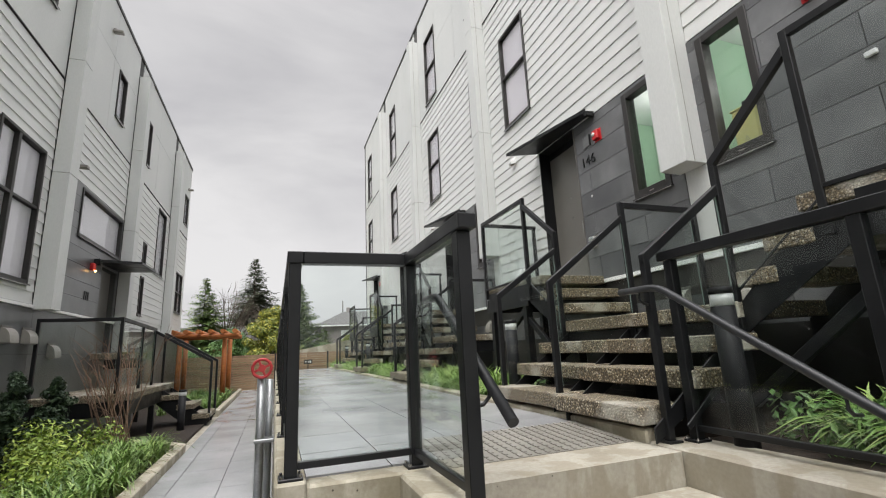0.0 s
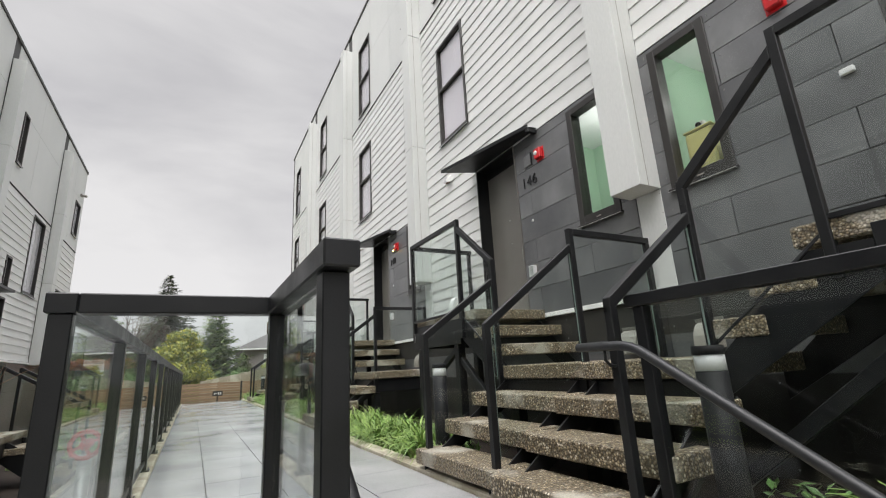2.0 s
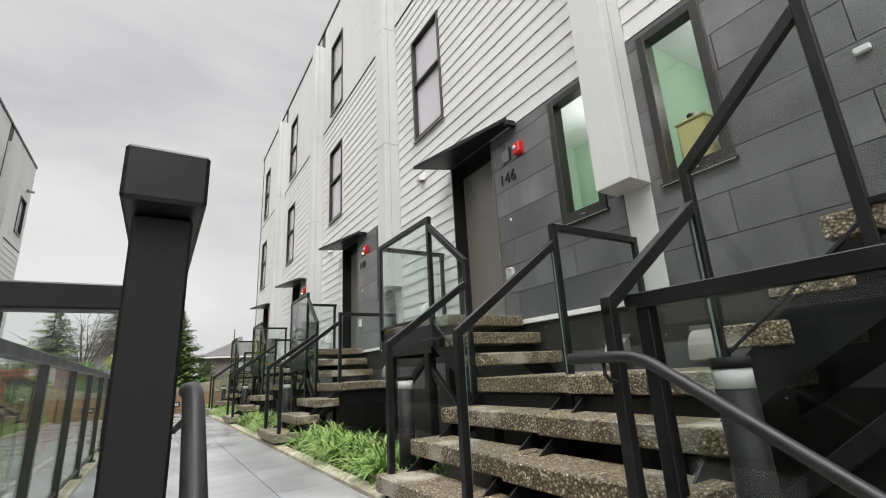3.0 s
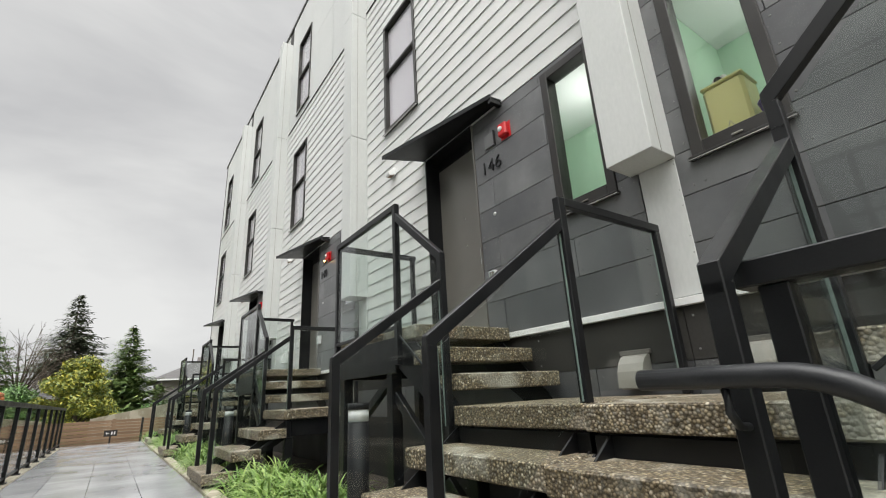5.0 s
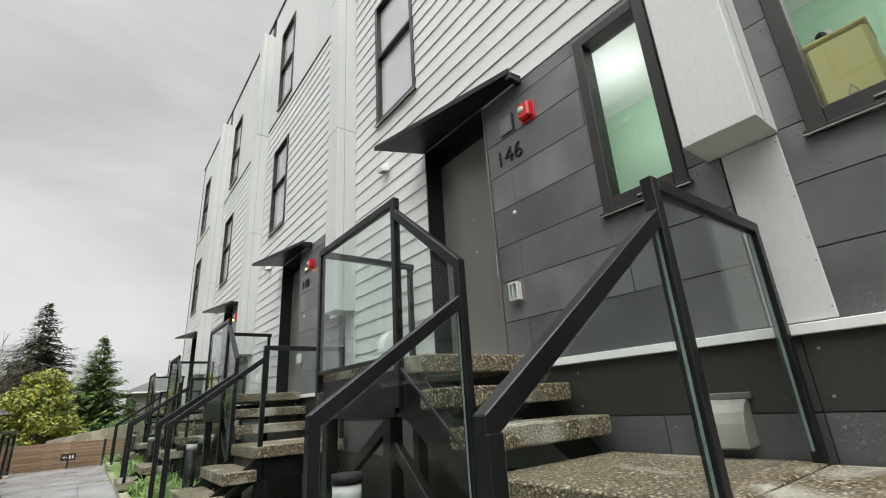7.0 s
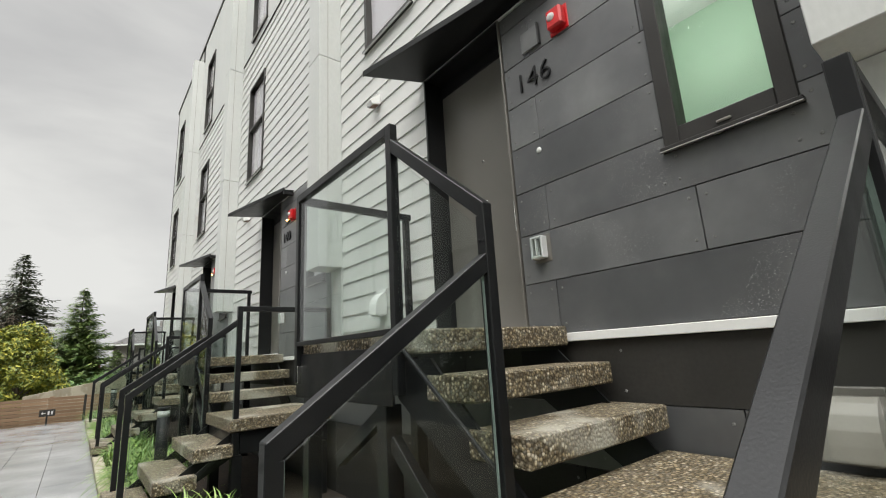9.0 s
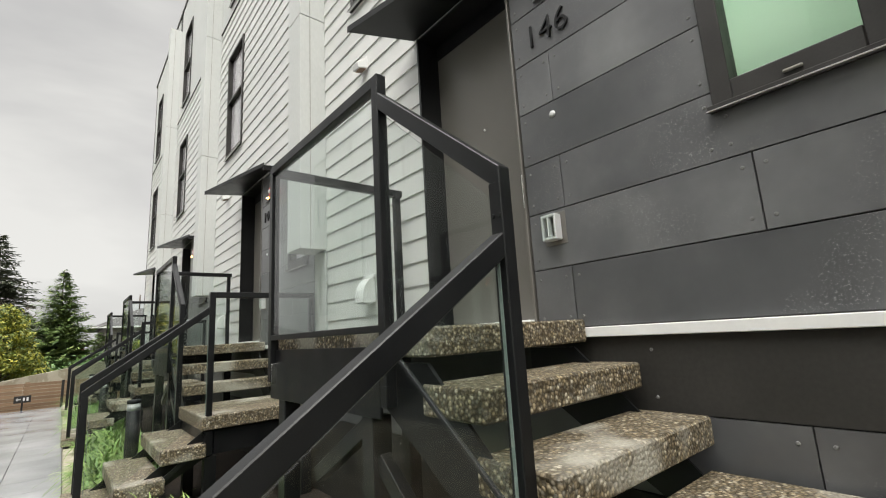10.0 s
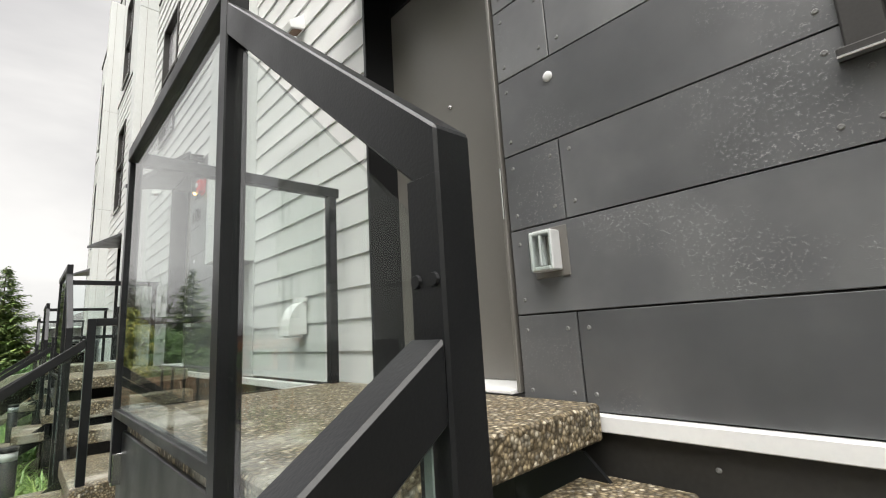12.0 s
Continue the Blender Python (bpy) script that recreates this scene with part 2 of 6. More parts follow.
def dark_panel_material():
    """Charcoal fibre-cement cladding with pitted, chalky efflorescence in patches."""
    m, n, l, b = mat_base("charcoal_fibre_cement_panel")
    tc = n.new("ShaderNodeTexCoord")
    geo = n.new("ShaderNodeNewGeometry")
    oi = n.new("ShaderNodeObjectInfo")
    off = n.new("ShaderNodeVectorMath")
    off.operation = "MULTIPLY_ADD"
    off.inputs[0].default_value = (37.0, 11.0, 23.0)
    l.new(oi.outputs["Random"], off.inputs[1])
    l.new(geo.outputs["Position"], off.inputs[2])
    broad = n.new("ShaderNodeTexNoise")
    broad.inputs["Scale"].default_value = 1.7
    broad.inputs["Detail"].default_value = 5
    broad.inputs["Roughness"].default_value = 0.55
    pits = n.new("ShaderNodeTexNoise")
    pits.inputs["Scale"].default_value = 175
    pits.inputs["Detail"].default_value = 5
    pits.inputs["Roughness"].default_value = 0.65
    patch = n.new("ShaderNodeTexNoise")
    patch.inputs["Scale"].default_value = 2.3
    patch.inputs["Detail"].default_value = 3
    drag = n.new("ShaderNodeMapping")
    drag.inputs["Scale"].default_value = (1.0, 0.62, 1.0)
    l.new(off.outputs[0], drag.inputs["Vector"])
    for k in (broad, patch):
        l.new(off.outputs[0], k.inputs["Vector"])
    l.new(drag.outputs["Vector"], pits.inputs["Vector"])
    # mottled base tone, its spread widened to put uneven sheen into the colour
    base = ramp(n, [(0.28, (0.060, 0.062, 0.066)), (0.5, (0.098, 0.100, 0.104)), (0.72, (0.160, 0.163, 0.166))])
    l.new(broad.outputs["Fac"], base.inputs["Fac"])
    tone = n.new("ShaderNodeMapRange")
    tone.inputs["To Min"].default_value, tone.inputs["To Max"].default_value = 0.84, 1.18
    l.new(oi.outputs["Random"], tone.inputs["Value"])
    toned = n.new("ShaderNodeHueSaturation")
    l.new(tone.outputs["Result"], toned.inputs["Value"])
    l.new(base.outputs["Color"], toned.inputs["Color"])
    pr = ramp(n, [(0.59, (0, 0, 0)), (0.67, (1, 1, 1))])
    l.new(pits.outputs["Fac"], pr.inputs["Fac"])
    qr = ramp(n, [(0.50, (0, 0, 0)), (0.66, (1, 1, 1))])
    l.new(patch.outputs["Fac"], qr.inputs["Fac"])
    mu = n.new("ShaderNodeMath")
    mu.operation = "MULTIPLY"
    l.new(pr.outputs["Color"], mu.inputs[0])
    l.new(qr.outputs["Color"], mu.inputs[1])
    mx = n.new("ShaderNodeMix")
    mx.data_type = "RGBA"
    l.new(mu.outputs[0], mx.inputs["Factor"])
    l.new(toned.outputs["Color"], mx.inputs["A"])
    mx.inputs["B"].default_value = (0.215, 0.215, 0.213, 1)
    l.new(mx.outputs["Result"], b.inputs["Base Color"])
    rr = n.new("ShaderNodeMapRange")
    rr.inputs["To Min"].default_value, rr.inputs["To Max"].default_value = 0.285, 0.40
    rr.inputs["From Min"].default_value, rr.inputs["From Max"].default_value = 0.25, 0.75
    l.new(broad.outputs["Fac"], rr.inputs["Value"])
    l.new(rr.outputs["Result"], b.inputs["Roughness"])
    bp = n.new("ShaderNodeBump")
    b.inputs["Specular IOR Level"].default_value = 0.9
    bp.inputs["Strength"].default_value = 0.6
    bp.inputs["Distance"].default_value = 0.003
    l.new(mu.outputs[0], bp.inputs["Height"])
    l.new(bp.outputs["Normal"], b.inputs["Normal"])
    return m


def aggregate_material():
    """Exposed-aggregate concrete: brown, tan and grey pebbles in a dark matrix, worn pale in places."""
    m, n, l, b = mat_base("exposed_aggregate_concrete")
    geo = n.new("ShaderNodeNewGeometry")
    vor = n.new("ShaderNodeTexVoronoi")
    vor.inputs["Scale"].default_value = 75
    l.new(geo.outputs["Position"], vor.inputs["Vector"])
    big = n.new("ShaderNodeTexNoise")
    big.inputs["Scale"].default_value = 2.4
    big.inputs["Detail"].default_value = 4
    l.new(geo.outputs["Position"], big.inputs["Vector"])
    sep = n.new("ShaderNodeSeparateColor")
    l.new(vor.outputs["Color"], sep.inputs["Color"])
    stone = ramp(n, [(0.0, (0.13, 0.105, 0.068)), (0.35, (0.27, 0.215, 0.135)), (0.6, (0.20, 0.185, 0.155)), (0.85, (0.43, 0.35, 0.22)), (1.0, (0.66, 0.61, 0.51))])
    l.new(sep.outputs["Red"], stone.inputs["Fac"])
    edge = ramp(n, [(0.30, (1, 1, 1)), (0.62, (0.30, 0.28, 0.24))])
    l.new(vor.outputs["Distance"], edge.inputs["Fac"])
    mul = n.new("ShaderNodeMix")
    mul.data_type, mul.blend_type = "RGBA", "MULTIPLY"
    mul.inputs["Factor"].default_value = 1.0
    l.new(stone.outputs["Color"], mul.inputs["A"])
    l.new(edge.outputs["Color"], mul.inputs["B"])
    wear = ramp(n, [(0.54, (0, 0, 0)), (0.66, (0.8, 0.8, 0.8))])
    l.new(big.outputs["Fac"], wear.inputs["Fac"])
    mx = n.new("ShaderNodeMix")
    mx.data_type = "RGBA"
    l.new(wear.outputs["Color"], mx.inputs["Factor"])
    l.new(mul.outputs["Result"], mx.inputs["A"])
    mx.inputs["B"].default_value = (0.46, 0.44, 0.38, 1)
    l.new(mx.outputs["Result"], b.inputs["Base Color"])
    b.inputs["Roughness"].default_value = 0.55
    inv = n.new("ShaderNodeMath")
    inv.operation = "SUBTRACT"
    inv.inputs[0].default_value = 1.0
    l.new(vor.outputs["Distance"], inv.inputs[1])
    bp = n.new("ShaderNodeBump")
    bp.inputs["Strength"].default_value = 0.9
    bp.inputs["Distance"].default_value = 0.006
    l.new(inv.outputs[0], bp.inputs["Height"])
    l.new(bp.outputs["Normal"], b.inputs["Normal"])
    return m


def glass_material(name, tint=(0.93, 0.97, 0.95), boost=1.0):
    """A thin clear pane: see-through, with Fresnel gloss."""
    m = bpy.data.materials.new(name)
    m.use_nodes = True
    n, l = m.node_tree.nodes, m.node_tree.links
    n.clear()
    out = n.new("ShaderNodeOutputMaterial")
    tr = n.new("ShaderNodeBsdfTransparent")
    tr.inputs["Color"].default_value = (*tint, 1)
    gl = n.new("ShaderNodeBsdfGlossy")
    gl.inputs["Roughness"].default_value = 0.015
    fr = n.new("ShaderNodeLayerWeight")
    fr.inputs["Blend"].default_value = 0.5
    pw = n.new("ShaderNodeMath")
    pw.operation = "POWER"
    pw.inputs[1].default_value = 5.0
    mu = n.new("ShaderNodeMath")
    mu.operation = "MULTIPLY_ADD"
    mu.use_clamp = True
    mu.inputs[1].default_value = 0.9
    mu.inputs[2].default_value = 0.04 * boost
    mix = n.new("ShaderNodeMixShader")
    l.new(fr.outputs["Facing"], pw.inputs[0])
    l.new(pw.outputs[0], mu.inputs[0])
    l.new(mu.outputs[0], mix.inputs["Fac"])
    l.new(tr.outputs[0], mix.inputs[1])
    l.new(gl.outputs[0], mix.inputs[2])
    l.new(mix.outputs[0], out.inputs["Surface"])
    return m


def leaf_material(name, c1, c2, c3, rough=0.5):
    m, n, l, b = mat_base(name)
    geo = n.new("ShaderNodeNewGeometry")
    r = ramp(n, [(0.0, c1), (0.55, c2), (1.0, c3)])
    l.new(geo.outputs["Random Per Island"], r.inputs["Fac"])
    l.new(r.outputs["Color"], b.inputs["Base Color"])
    b.inputs["Roughness"].default_value = rough
    b.inputs["Subsurface Weight"].default_value = 0.0
    return m


def glow(name, colour, strength):
    m, n, l, b = mat_base(name)
    b.inputs["Emission Color"].default_value = (*colour, 1)
    b.inputs["Emission Strength"].default_value = strength
    b.inputs["Base Color"].default_value = (*colour, 1)
    return m


GLASS_EDGE = surface("polished_glass_edge", (0.16, 0.21, 0.195), (0.24, 0.30, 0.275), 0.15, 0.25, 8, 90, 0.0)
DARK_PANEL = dark_panel_material()
AGGREGATE = aggregate_material()
GUARD_GLASS = glass_material("clear_guard_glass", (0.95, 0.975, 0.965), 0.8)
WINDOW_GLASS = glass_material("window_glass", (0.955, 0.97, 0.96), 1.3)
STRAP_LEAF = leaf_material("strap_leaf_green", (0.08, 0.16, 0.03), (0.17, 0.29, 0.06), (0.32, 0.42, 0.13), 0.42)
SHRUB_LEAF = leaf_material("yellow_green_shrub_leaf", (0.10, 0.17, 0.02), (0.22, 0.32, 0.04), (0.38, 0.45, 0.08), 0.5)
LAUREL_LEAF = leaf_material("mid_green_shrub_leaf", (0.05, 0.11, 0.03), (0.10, 0.20, 0.055), (0.18, 0.30, 0.09), 0.4)
CEDAR_LEAF = leaf_material("dark_cedar_foliage", (0.010, 0.026, 0.010), (0.018, 0.042, 0.016), (0.035, 0.065, 0.022), 0.6)
SPRUCE_LEAF = leaf_material("dark_spruce_needles", (0.05, 0.066, 0.043), (0.09, 0.108, 0.07), (0.155, 0.165, 0.11), 0.7)
FIR_LEAF = leaf_material("green_fir_needles", (0.055, 0.10, 0.026), (0.12, 0.19, 0.05), (0.24, 0.31, 0.085), 0.65)
YELLOW_LEAF = leaf_material("yellow_green_tree_leaf", (0.07, 0.11, 0.02), (0.19, 0.22, 0.032), (0.42, 0.38, 0.045), 0.55)
MULCH_CHIP = leaf_material("mulch_chip", (0.02, 0.012, 0.008), (0.05, 0.03, 0.018), (0.09, 0.055, 0.03), 0.85)
LAMP_GLOW = glow("warm_strobe_lamp", (1.0, 0.55, 0.16), 6.0)

# ---- building helpers ----
def bm_box(bm, lo, hi, bevel=0.0):
    """Adds an axis-aligned box to bm, with chamfered edges where bevel is given."""
    lo, hi = Vector(lo), Vector(hi)
    for i in range(3):
        if lo[i] > hi[i]:
            lo[i], hi[i] = hi[i], lo[i]
    made = bmesh.ops.create_cube(bm, size=1.0, matrix=Matrix.Translation((lo + hi) / 2) @ Matrix.Diagonal((*(hi - lo), 1)))
    if bevel:
        edges = list({e for v in made["verts"] for e in v.link_edges})
        bmesh.ops.bevel(bm, geom=edges, offset=bevel, segments=1, profile=0.5, affect="EDGES")
    return bm


def bm_bar(bm, a, b, w, h, bevel=0.004, up=(0, 0, 1)):
    """A square bar from a to b, w across and h along up, ends cut square."""
    a, b = Vector(a), Vector(b)
    d = b - a
    z = d.normalized()
    u = Vector(up)
    if abs(z.dot(u)) > 0.97:
        u = Vector((0, 1, 0))
    x = u.cross(z).normalized()
    y = z.cross(x)
    m = Matrix((x, y, z)).transposed().to_4x4()
    m.translation = (a + b) / 2
    made = bmesh.ops.create_cube(bm, size=1.0, matrix=m @ Matrix.Diagonal((w, h, d.length, 1)))
    if bevel:
        edges = list({e for v in made["verts"] for e in v.link_edges})
        bmesh.ops.bevel(bm, geom=edges, offset=bevel, segments=1, profile=0.5, affect="EDGES")
    return bm


def bm_tube(bm, pts, r, sides=14, caps=True):
    """A round tube swept along pts."""
    pts = [Vector(p) for p in pts]
    rings = []
    for i, p in enumerate(pts):
        d = (pts[min(i + 1, len(pts) - 1)] - pts[max(i - 1, 0)]).normalized()
        u = Vector((0, 0, 1)) if abs(d.z) < 0.95 else Vector((0, 1, 0))
        x = u.cross(d).normalized()
        y = d.cross(x)
        rad = r[i] if isinstance(r, (list, tuple)) else r
        rings.append([bm.verts.new(p + (x * math.cos(k * math.tau / sides) + y * math.sin(k * math.tau / sides)) * rad) for k in range(sides)])
    for q, s in zip(rings, rings[1:]):
        for k in range(sides):
            f = bm.faces.new((q[k], q[(k + 1) % sides], s[(k + 1) % sides], s[k]))
            f.smooth = True
    if caps:
        bm.faces.new(rings[0][::-1])
        bm.faces.new(rings[-1])
    return bm


def bm_prism(bm, outline, direction):
    """Extrudes a closed outline of points along direction."""
    d = Vector(direction)
    lo = [bm.verts.new(Vector(p)) for p in outline]
    hi = [bm.verts.new(Vector(p) + d) for p in outline]
    n = len(lo)
    bm.faces.new(lo[::-1])
    bm.faces.new(hi)
    for k in range(n):
        bm.faces.new((lo[k], lo[(k + 1) % n], hi[(k + 1) % n], hi[k]))
    bmesh.ops.recalc_face_normals(bm, faces=bm.faces[:])
    return bm


def mesh_of(name, bm, material):
    me = bpy.data.meshes.new(name)
    bm.to_mesh(me)
    bm.free()
    me.materials.append(material)
    return me


def thing(name, label, category, group="", kind="", at=(0, 0, 0)):
    ob = new(name)
    ob.location = at
    ob.empty_display_size = 0.2
    return tagged(ob, label, category, group, kind)


def solid(name, bm, material, label, category, group="", kind=""):
    ob = new(name, mesh_of(name, bm, material))
    return tagged(ob, label, category, group, kind)


def shared(name, me, parent, loc, label=""):
    ob = new(name, me)
    ob.parent = parent
    ob.location = loc
    return ob


def minus(rect, holes):
    """The rectangles (y0, y1, z0, z1) that are left of rect once the holes are taken out, cut in rows."""
    y0, y1, z0, z1 = rect
    zs = sorted({z0, z1, *[min(max(h[k], z0), z1) for h in holes for k in (2, 3)]})
    out = []
    for a, b in zip(zs, zs[1:]):
        if b - a < 1e-4:
            continue
        spans = [(y0, y1)]
        for h in holes:
            if h[2] < b - 1e-5 and h[3] > a + 1e-5:
                nxt = []
                for s, e in spans:
                    if h[1] <= s or h[0] >= e:
                        nxt.append((s, e))
                    else:
                        if h[0] > s:
                            nxt.append((s, h[0]))
                        if h[1] < e:
                            nxt.append((h[1], e))
                spans = nxt
        out += [(s, e, a, b) for s, e in spans if e - s > 0.004]
    return out

def board_pieces(y0, y1, z0, z1, holes):
    """The runs of one board beside, over and under the openings; a board is notched only where an opening cuts it."""
    cuts = [h for h in holes if h[2] < z1 and h[3] > z0 and h[0] < y1 and h[1] > y0]
    ys = sorted({y0, y1} | {min(max(e, y0), y1) for h in cuts for e in h[:2]})
    runs = []
    for a, b in zip(ys, ys[1:]):
        lo, hi = z0, z1
        for h in cuts:
            if h[0] < (a + b) / 2 < h[1]:
                if h[2] <= lo:
                    lo = max(lo, h[3])
                else:
                    hi = min(hi, h[2])
        if hi - lo > 0.012:
            if runs and runs[-1][1] == a and runs[-1][2:] == (lo, hi):
                runs[-1] = (runs[-1][0], b, lo, hi)
            else:
                runs.append((a, b, lo, hi))
    return runs


def origin_of(parent):
    return parent.location.copy() if parent.parent is None else Vector((0, 0, 0))


def part(name, bm, material, parent, label=""):
    """Links bm, drawn in world places, as one mesh under a thing or under a part."""
    ob = new(name, mesh_of(name, bm, material))
    ob.parent = parent
    ob.matrix_parent_inverse = Matrix.Translation(-origin_of(parent))
    return tagged(ob, label)


bm = bmesh.new()
bmesh.ops.create_cone(bm, cap_ends=True, segments=10, radius1=0.0085, radius2=0.005, depth=0.005, matrix=Matrix.Rotation(-math.pi / 2, 4, "Y"))
SCREW_HEAD = mesh_of("screw", bm, SCREW_GREY)

# ---- plan ----
AXIS, BAY = 3.21, 4.50          # first party-wall column, width of a home
FACE = 3.985                    # sheathing plane of the east row
WALK, LOW = 0.92, 0.22          # raised walkway and lower path
LIP = 0.88                      # top of the steps, from which the tactile strip ramps up to the walkway
SOUTH_END, NORTH_END = -1.29, 21.30
HOMES = [(AXIS, -1)] + [(AXIS + BAY * k, 1) for k in range(4)]
WIN_G = (0.268, 0.806, 3.096, 4.445)
DOOR = (1.795, 2.705, 2.30, 4.52)
WIN_2 = (2.82, 3.71, 5.43, 7.36)
WIN_3 = (2.81, 3.70, 8.44, 10.56)
SLOT_2 = (0.20, 0.72, 6.05, 7.38)
SLOT_3 = (0.20, 0.68, 9.0, 10.45)


def at_home(axis, s, r):
    """A rectangle given from the party wall, in the world's y."""
    a, b = axis + s * r[0], axis + s * r[1]
    return (min(a, b), max(a, b), r[2], r[3])


# ---- ground and paths ----
bm = bmesh.new()
bm_box(bm, (-600, -600, -0.3), (600, 900, 0.10))
solid("ground", bm, GROUND, "rough grassy ground reaching far behind the homes", "ground", kind="structure")

lower_path = solid("pavement_lower", bm_box(bmesh.new(), (-1.30, -6, 0.08), (0.06, 21.2, LOW - 0.035)), CONCRETE, "lower path bed under wet grey pavers", "pavement", kind="structure")
walk_body = bmesh.new()
bm_box(walk_body, (0.05, 2.437, 0.1), (2.12, 20.1, WALK - 0.04))
bm_box(walk_body, (0.80, 2.102, 0.1), (2.12, 2.435, LIP))
walkway = solid("pavement_raised", walk_body, CONCRETE, "raised concrete walkway topped with wet grey pavers", "pavement", kind="structure")

kerb_left = solid("kerb_left", bm_box(bmesh.new(), (0.03, 2.36, 0.1), (0.17, 20.1, 0.935), 0.012), CURB, "pale concrete kerb wall carrying the glass guard", "kerb", kind="structure")
bm = bmesh.new()
bm_box(bm, (0.172, 2.36, 0.1), (0.82, 2.50, 0.915), 0.012)
bm_box(bm, (0.60, 1.50, 0.1), (0.798, 2.358, 0.912), 0.012)
solid("kerb_corner", bm, CURB, "pale cast concrete kerb beside the steps", "kerb", kind="structure")
kerb_right = tagged(new("kerb_right"), "damp yellowed concrete kerb along the planting bed", "kerb", kind="structure")
y = 2.35
while y < 20.0:
    e = min(y + 2.44, 20.1)
    part("kerb_stone", bm_box(bmesh.new(), (2.125, y + 0.004, 0.3), (2.255, e - 0.004, 0.958), 0.012), CURB, kerb_right)
    y = e
solid("retaining_wall", bm_box(bmesh.new(), (2.125, -3.0, 0.1), (2.45, 2.345, 0.895), 0.012), CONCRETE, "pale stained concrete retaining wall beside the steps", "wall", kind="structure")
steps = tagged(new("concrete_steps"), "pale damp concrete steps up to the walkway", "steps", kind="structure")
for i in range(3):
    part("step", bm_box(bmesh.new(), (0.802, 1.80 - 0.30 * i, 0.1), (2.122, 2.10 - 0.30 * i, 0.71 - 0.165 * i), 0.012), CONCRETE, steps)

soil_bed = solid("planting_bed_east", bm_box(bmesh.new(), (2.255, 2.35, 0.2), (3.97, 20.4, 0.90)), SOIL, "dark bark mulch bed under the entry stairs", "planting bed", kind="structure")
solid("planting_bed_south", bm_box(bmesh.new(), (2.455, -3.0, 0.2), (3.97, 2.348, 0.86)), SOIL, "dark bark mulch bed behind the retaining wall", "planting bed", kind="structure")

bm = bmesh.new()
bm_box(bm, (0.86, 2.438, WALK - 0.06), (2.10, 3.04, WALK + 0.004))
for i in range(20):
    for j in range(10):
        cx, cy = 0.895 + i * 0.0605, 2.47 + j * 0.060
        bm_box(bm, (cx - 0.011, cy - 0.022, WALK + 0.003), (cx + 0.011, cy + 0.022, WALK + 0.010))
for vert in bm.verts:                   # the strip ramps up from the top step to the pavers
    vert.co.z -= (WALK - LIP) * (3.04 - vert.co.y) / 0.60
tactile = solid("tactile_strip", bm, GRATE, "ribbed grey tactile warning strip at the top of the steps", "tactile strip", kind="structure")

# ---- east row: shell ----
holes = []
for axis, s in HOMES:
    holes += [at_home(axis, s, r) for r in (WIN_G, DOOR, WIN_2, WIN_3, SLOT_2, SLOT_3)]
bm = bmesh.new()
for a, b, c, d in minus((SOUTH_END, NORTH_END, 0.1, 11.62), holes):
    bm_box(bm, (FACE, a, c), (FACE + 0.18, b, d))
wall_east = solid("wall_east", bm, DARK_VOID, "clad front wall of the east row of homes", "wall", kind="structure")
bm = bmesh.new()
bm_box(bm, (FACE + 0.185, NORTH_END - 0.2, 0.1), (13, NORTH_END, 11.62))
bm_box(bm, (FACE + 0.185, SOUTH_END, 0.1), (13, SOUTH_END + 0.2, 11.62))
bm_box(bm, (12.8, SOUTH_END + 0.21, 0.1), (13, NORTH_END - 0.21, 11.62))
solid("wall_east_rear", bm, WHITE_PANEL, "white side and rear walls of the east row", "wall", kind="structure")
solid("roof_east", bm_box(bmesh.new(), (FACE + 0.19, SOUTH_END + 0.205, 11.4), (12.79, NORTH_END - 0.205, 11.6)), ROOF_GREY, "flat grey roof of the east row", "roof", kind="structure")
solid("trim_parapet_east", bm_box(bmesh.new(), (FACE - 0.035, SOUTH_END - 0.02, 11.622), (FACE + 0.22, NORTH_END + 0.02, 11.71), 0.005), FRAME_DARK, "dark metal parapet cap along the roofline", "trim", kind="structure")
solid("trim_base_flashing", bm_box(bmesh.new(), (FACE - 0.045, SOUTH_END, 2.215), (FACE - 0.002, NORTH_END, 2.262), 0.003), WHITE_METAL, "white metal base flashing strip", "trim", kind="structure")
floors = bmesh.new()
for z in (2.05, 4.98, 8.0):
    bm_box(floors, (FACE + 0.19, SOUTH_END + 0.21, z), (12.7, NORTH_END - 0.21, z + 0.2))
solid("floor_slabs", floors, CEILING_WHITE, "white ceilings and floors inside the homes", "floor", kind="structure")


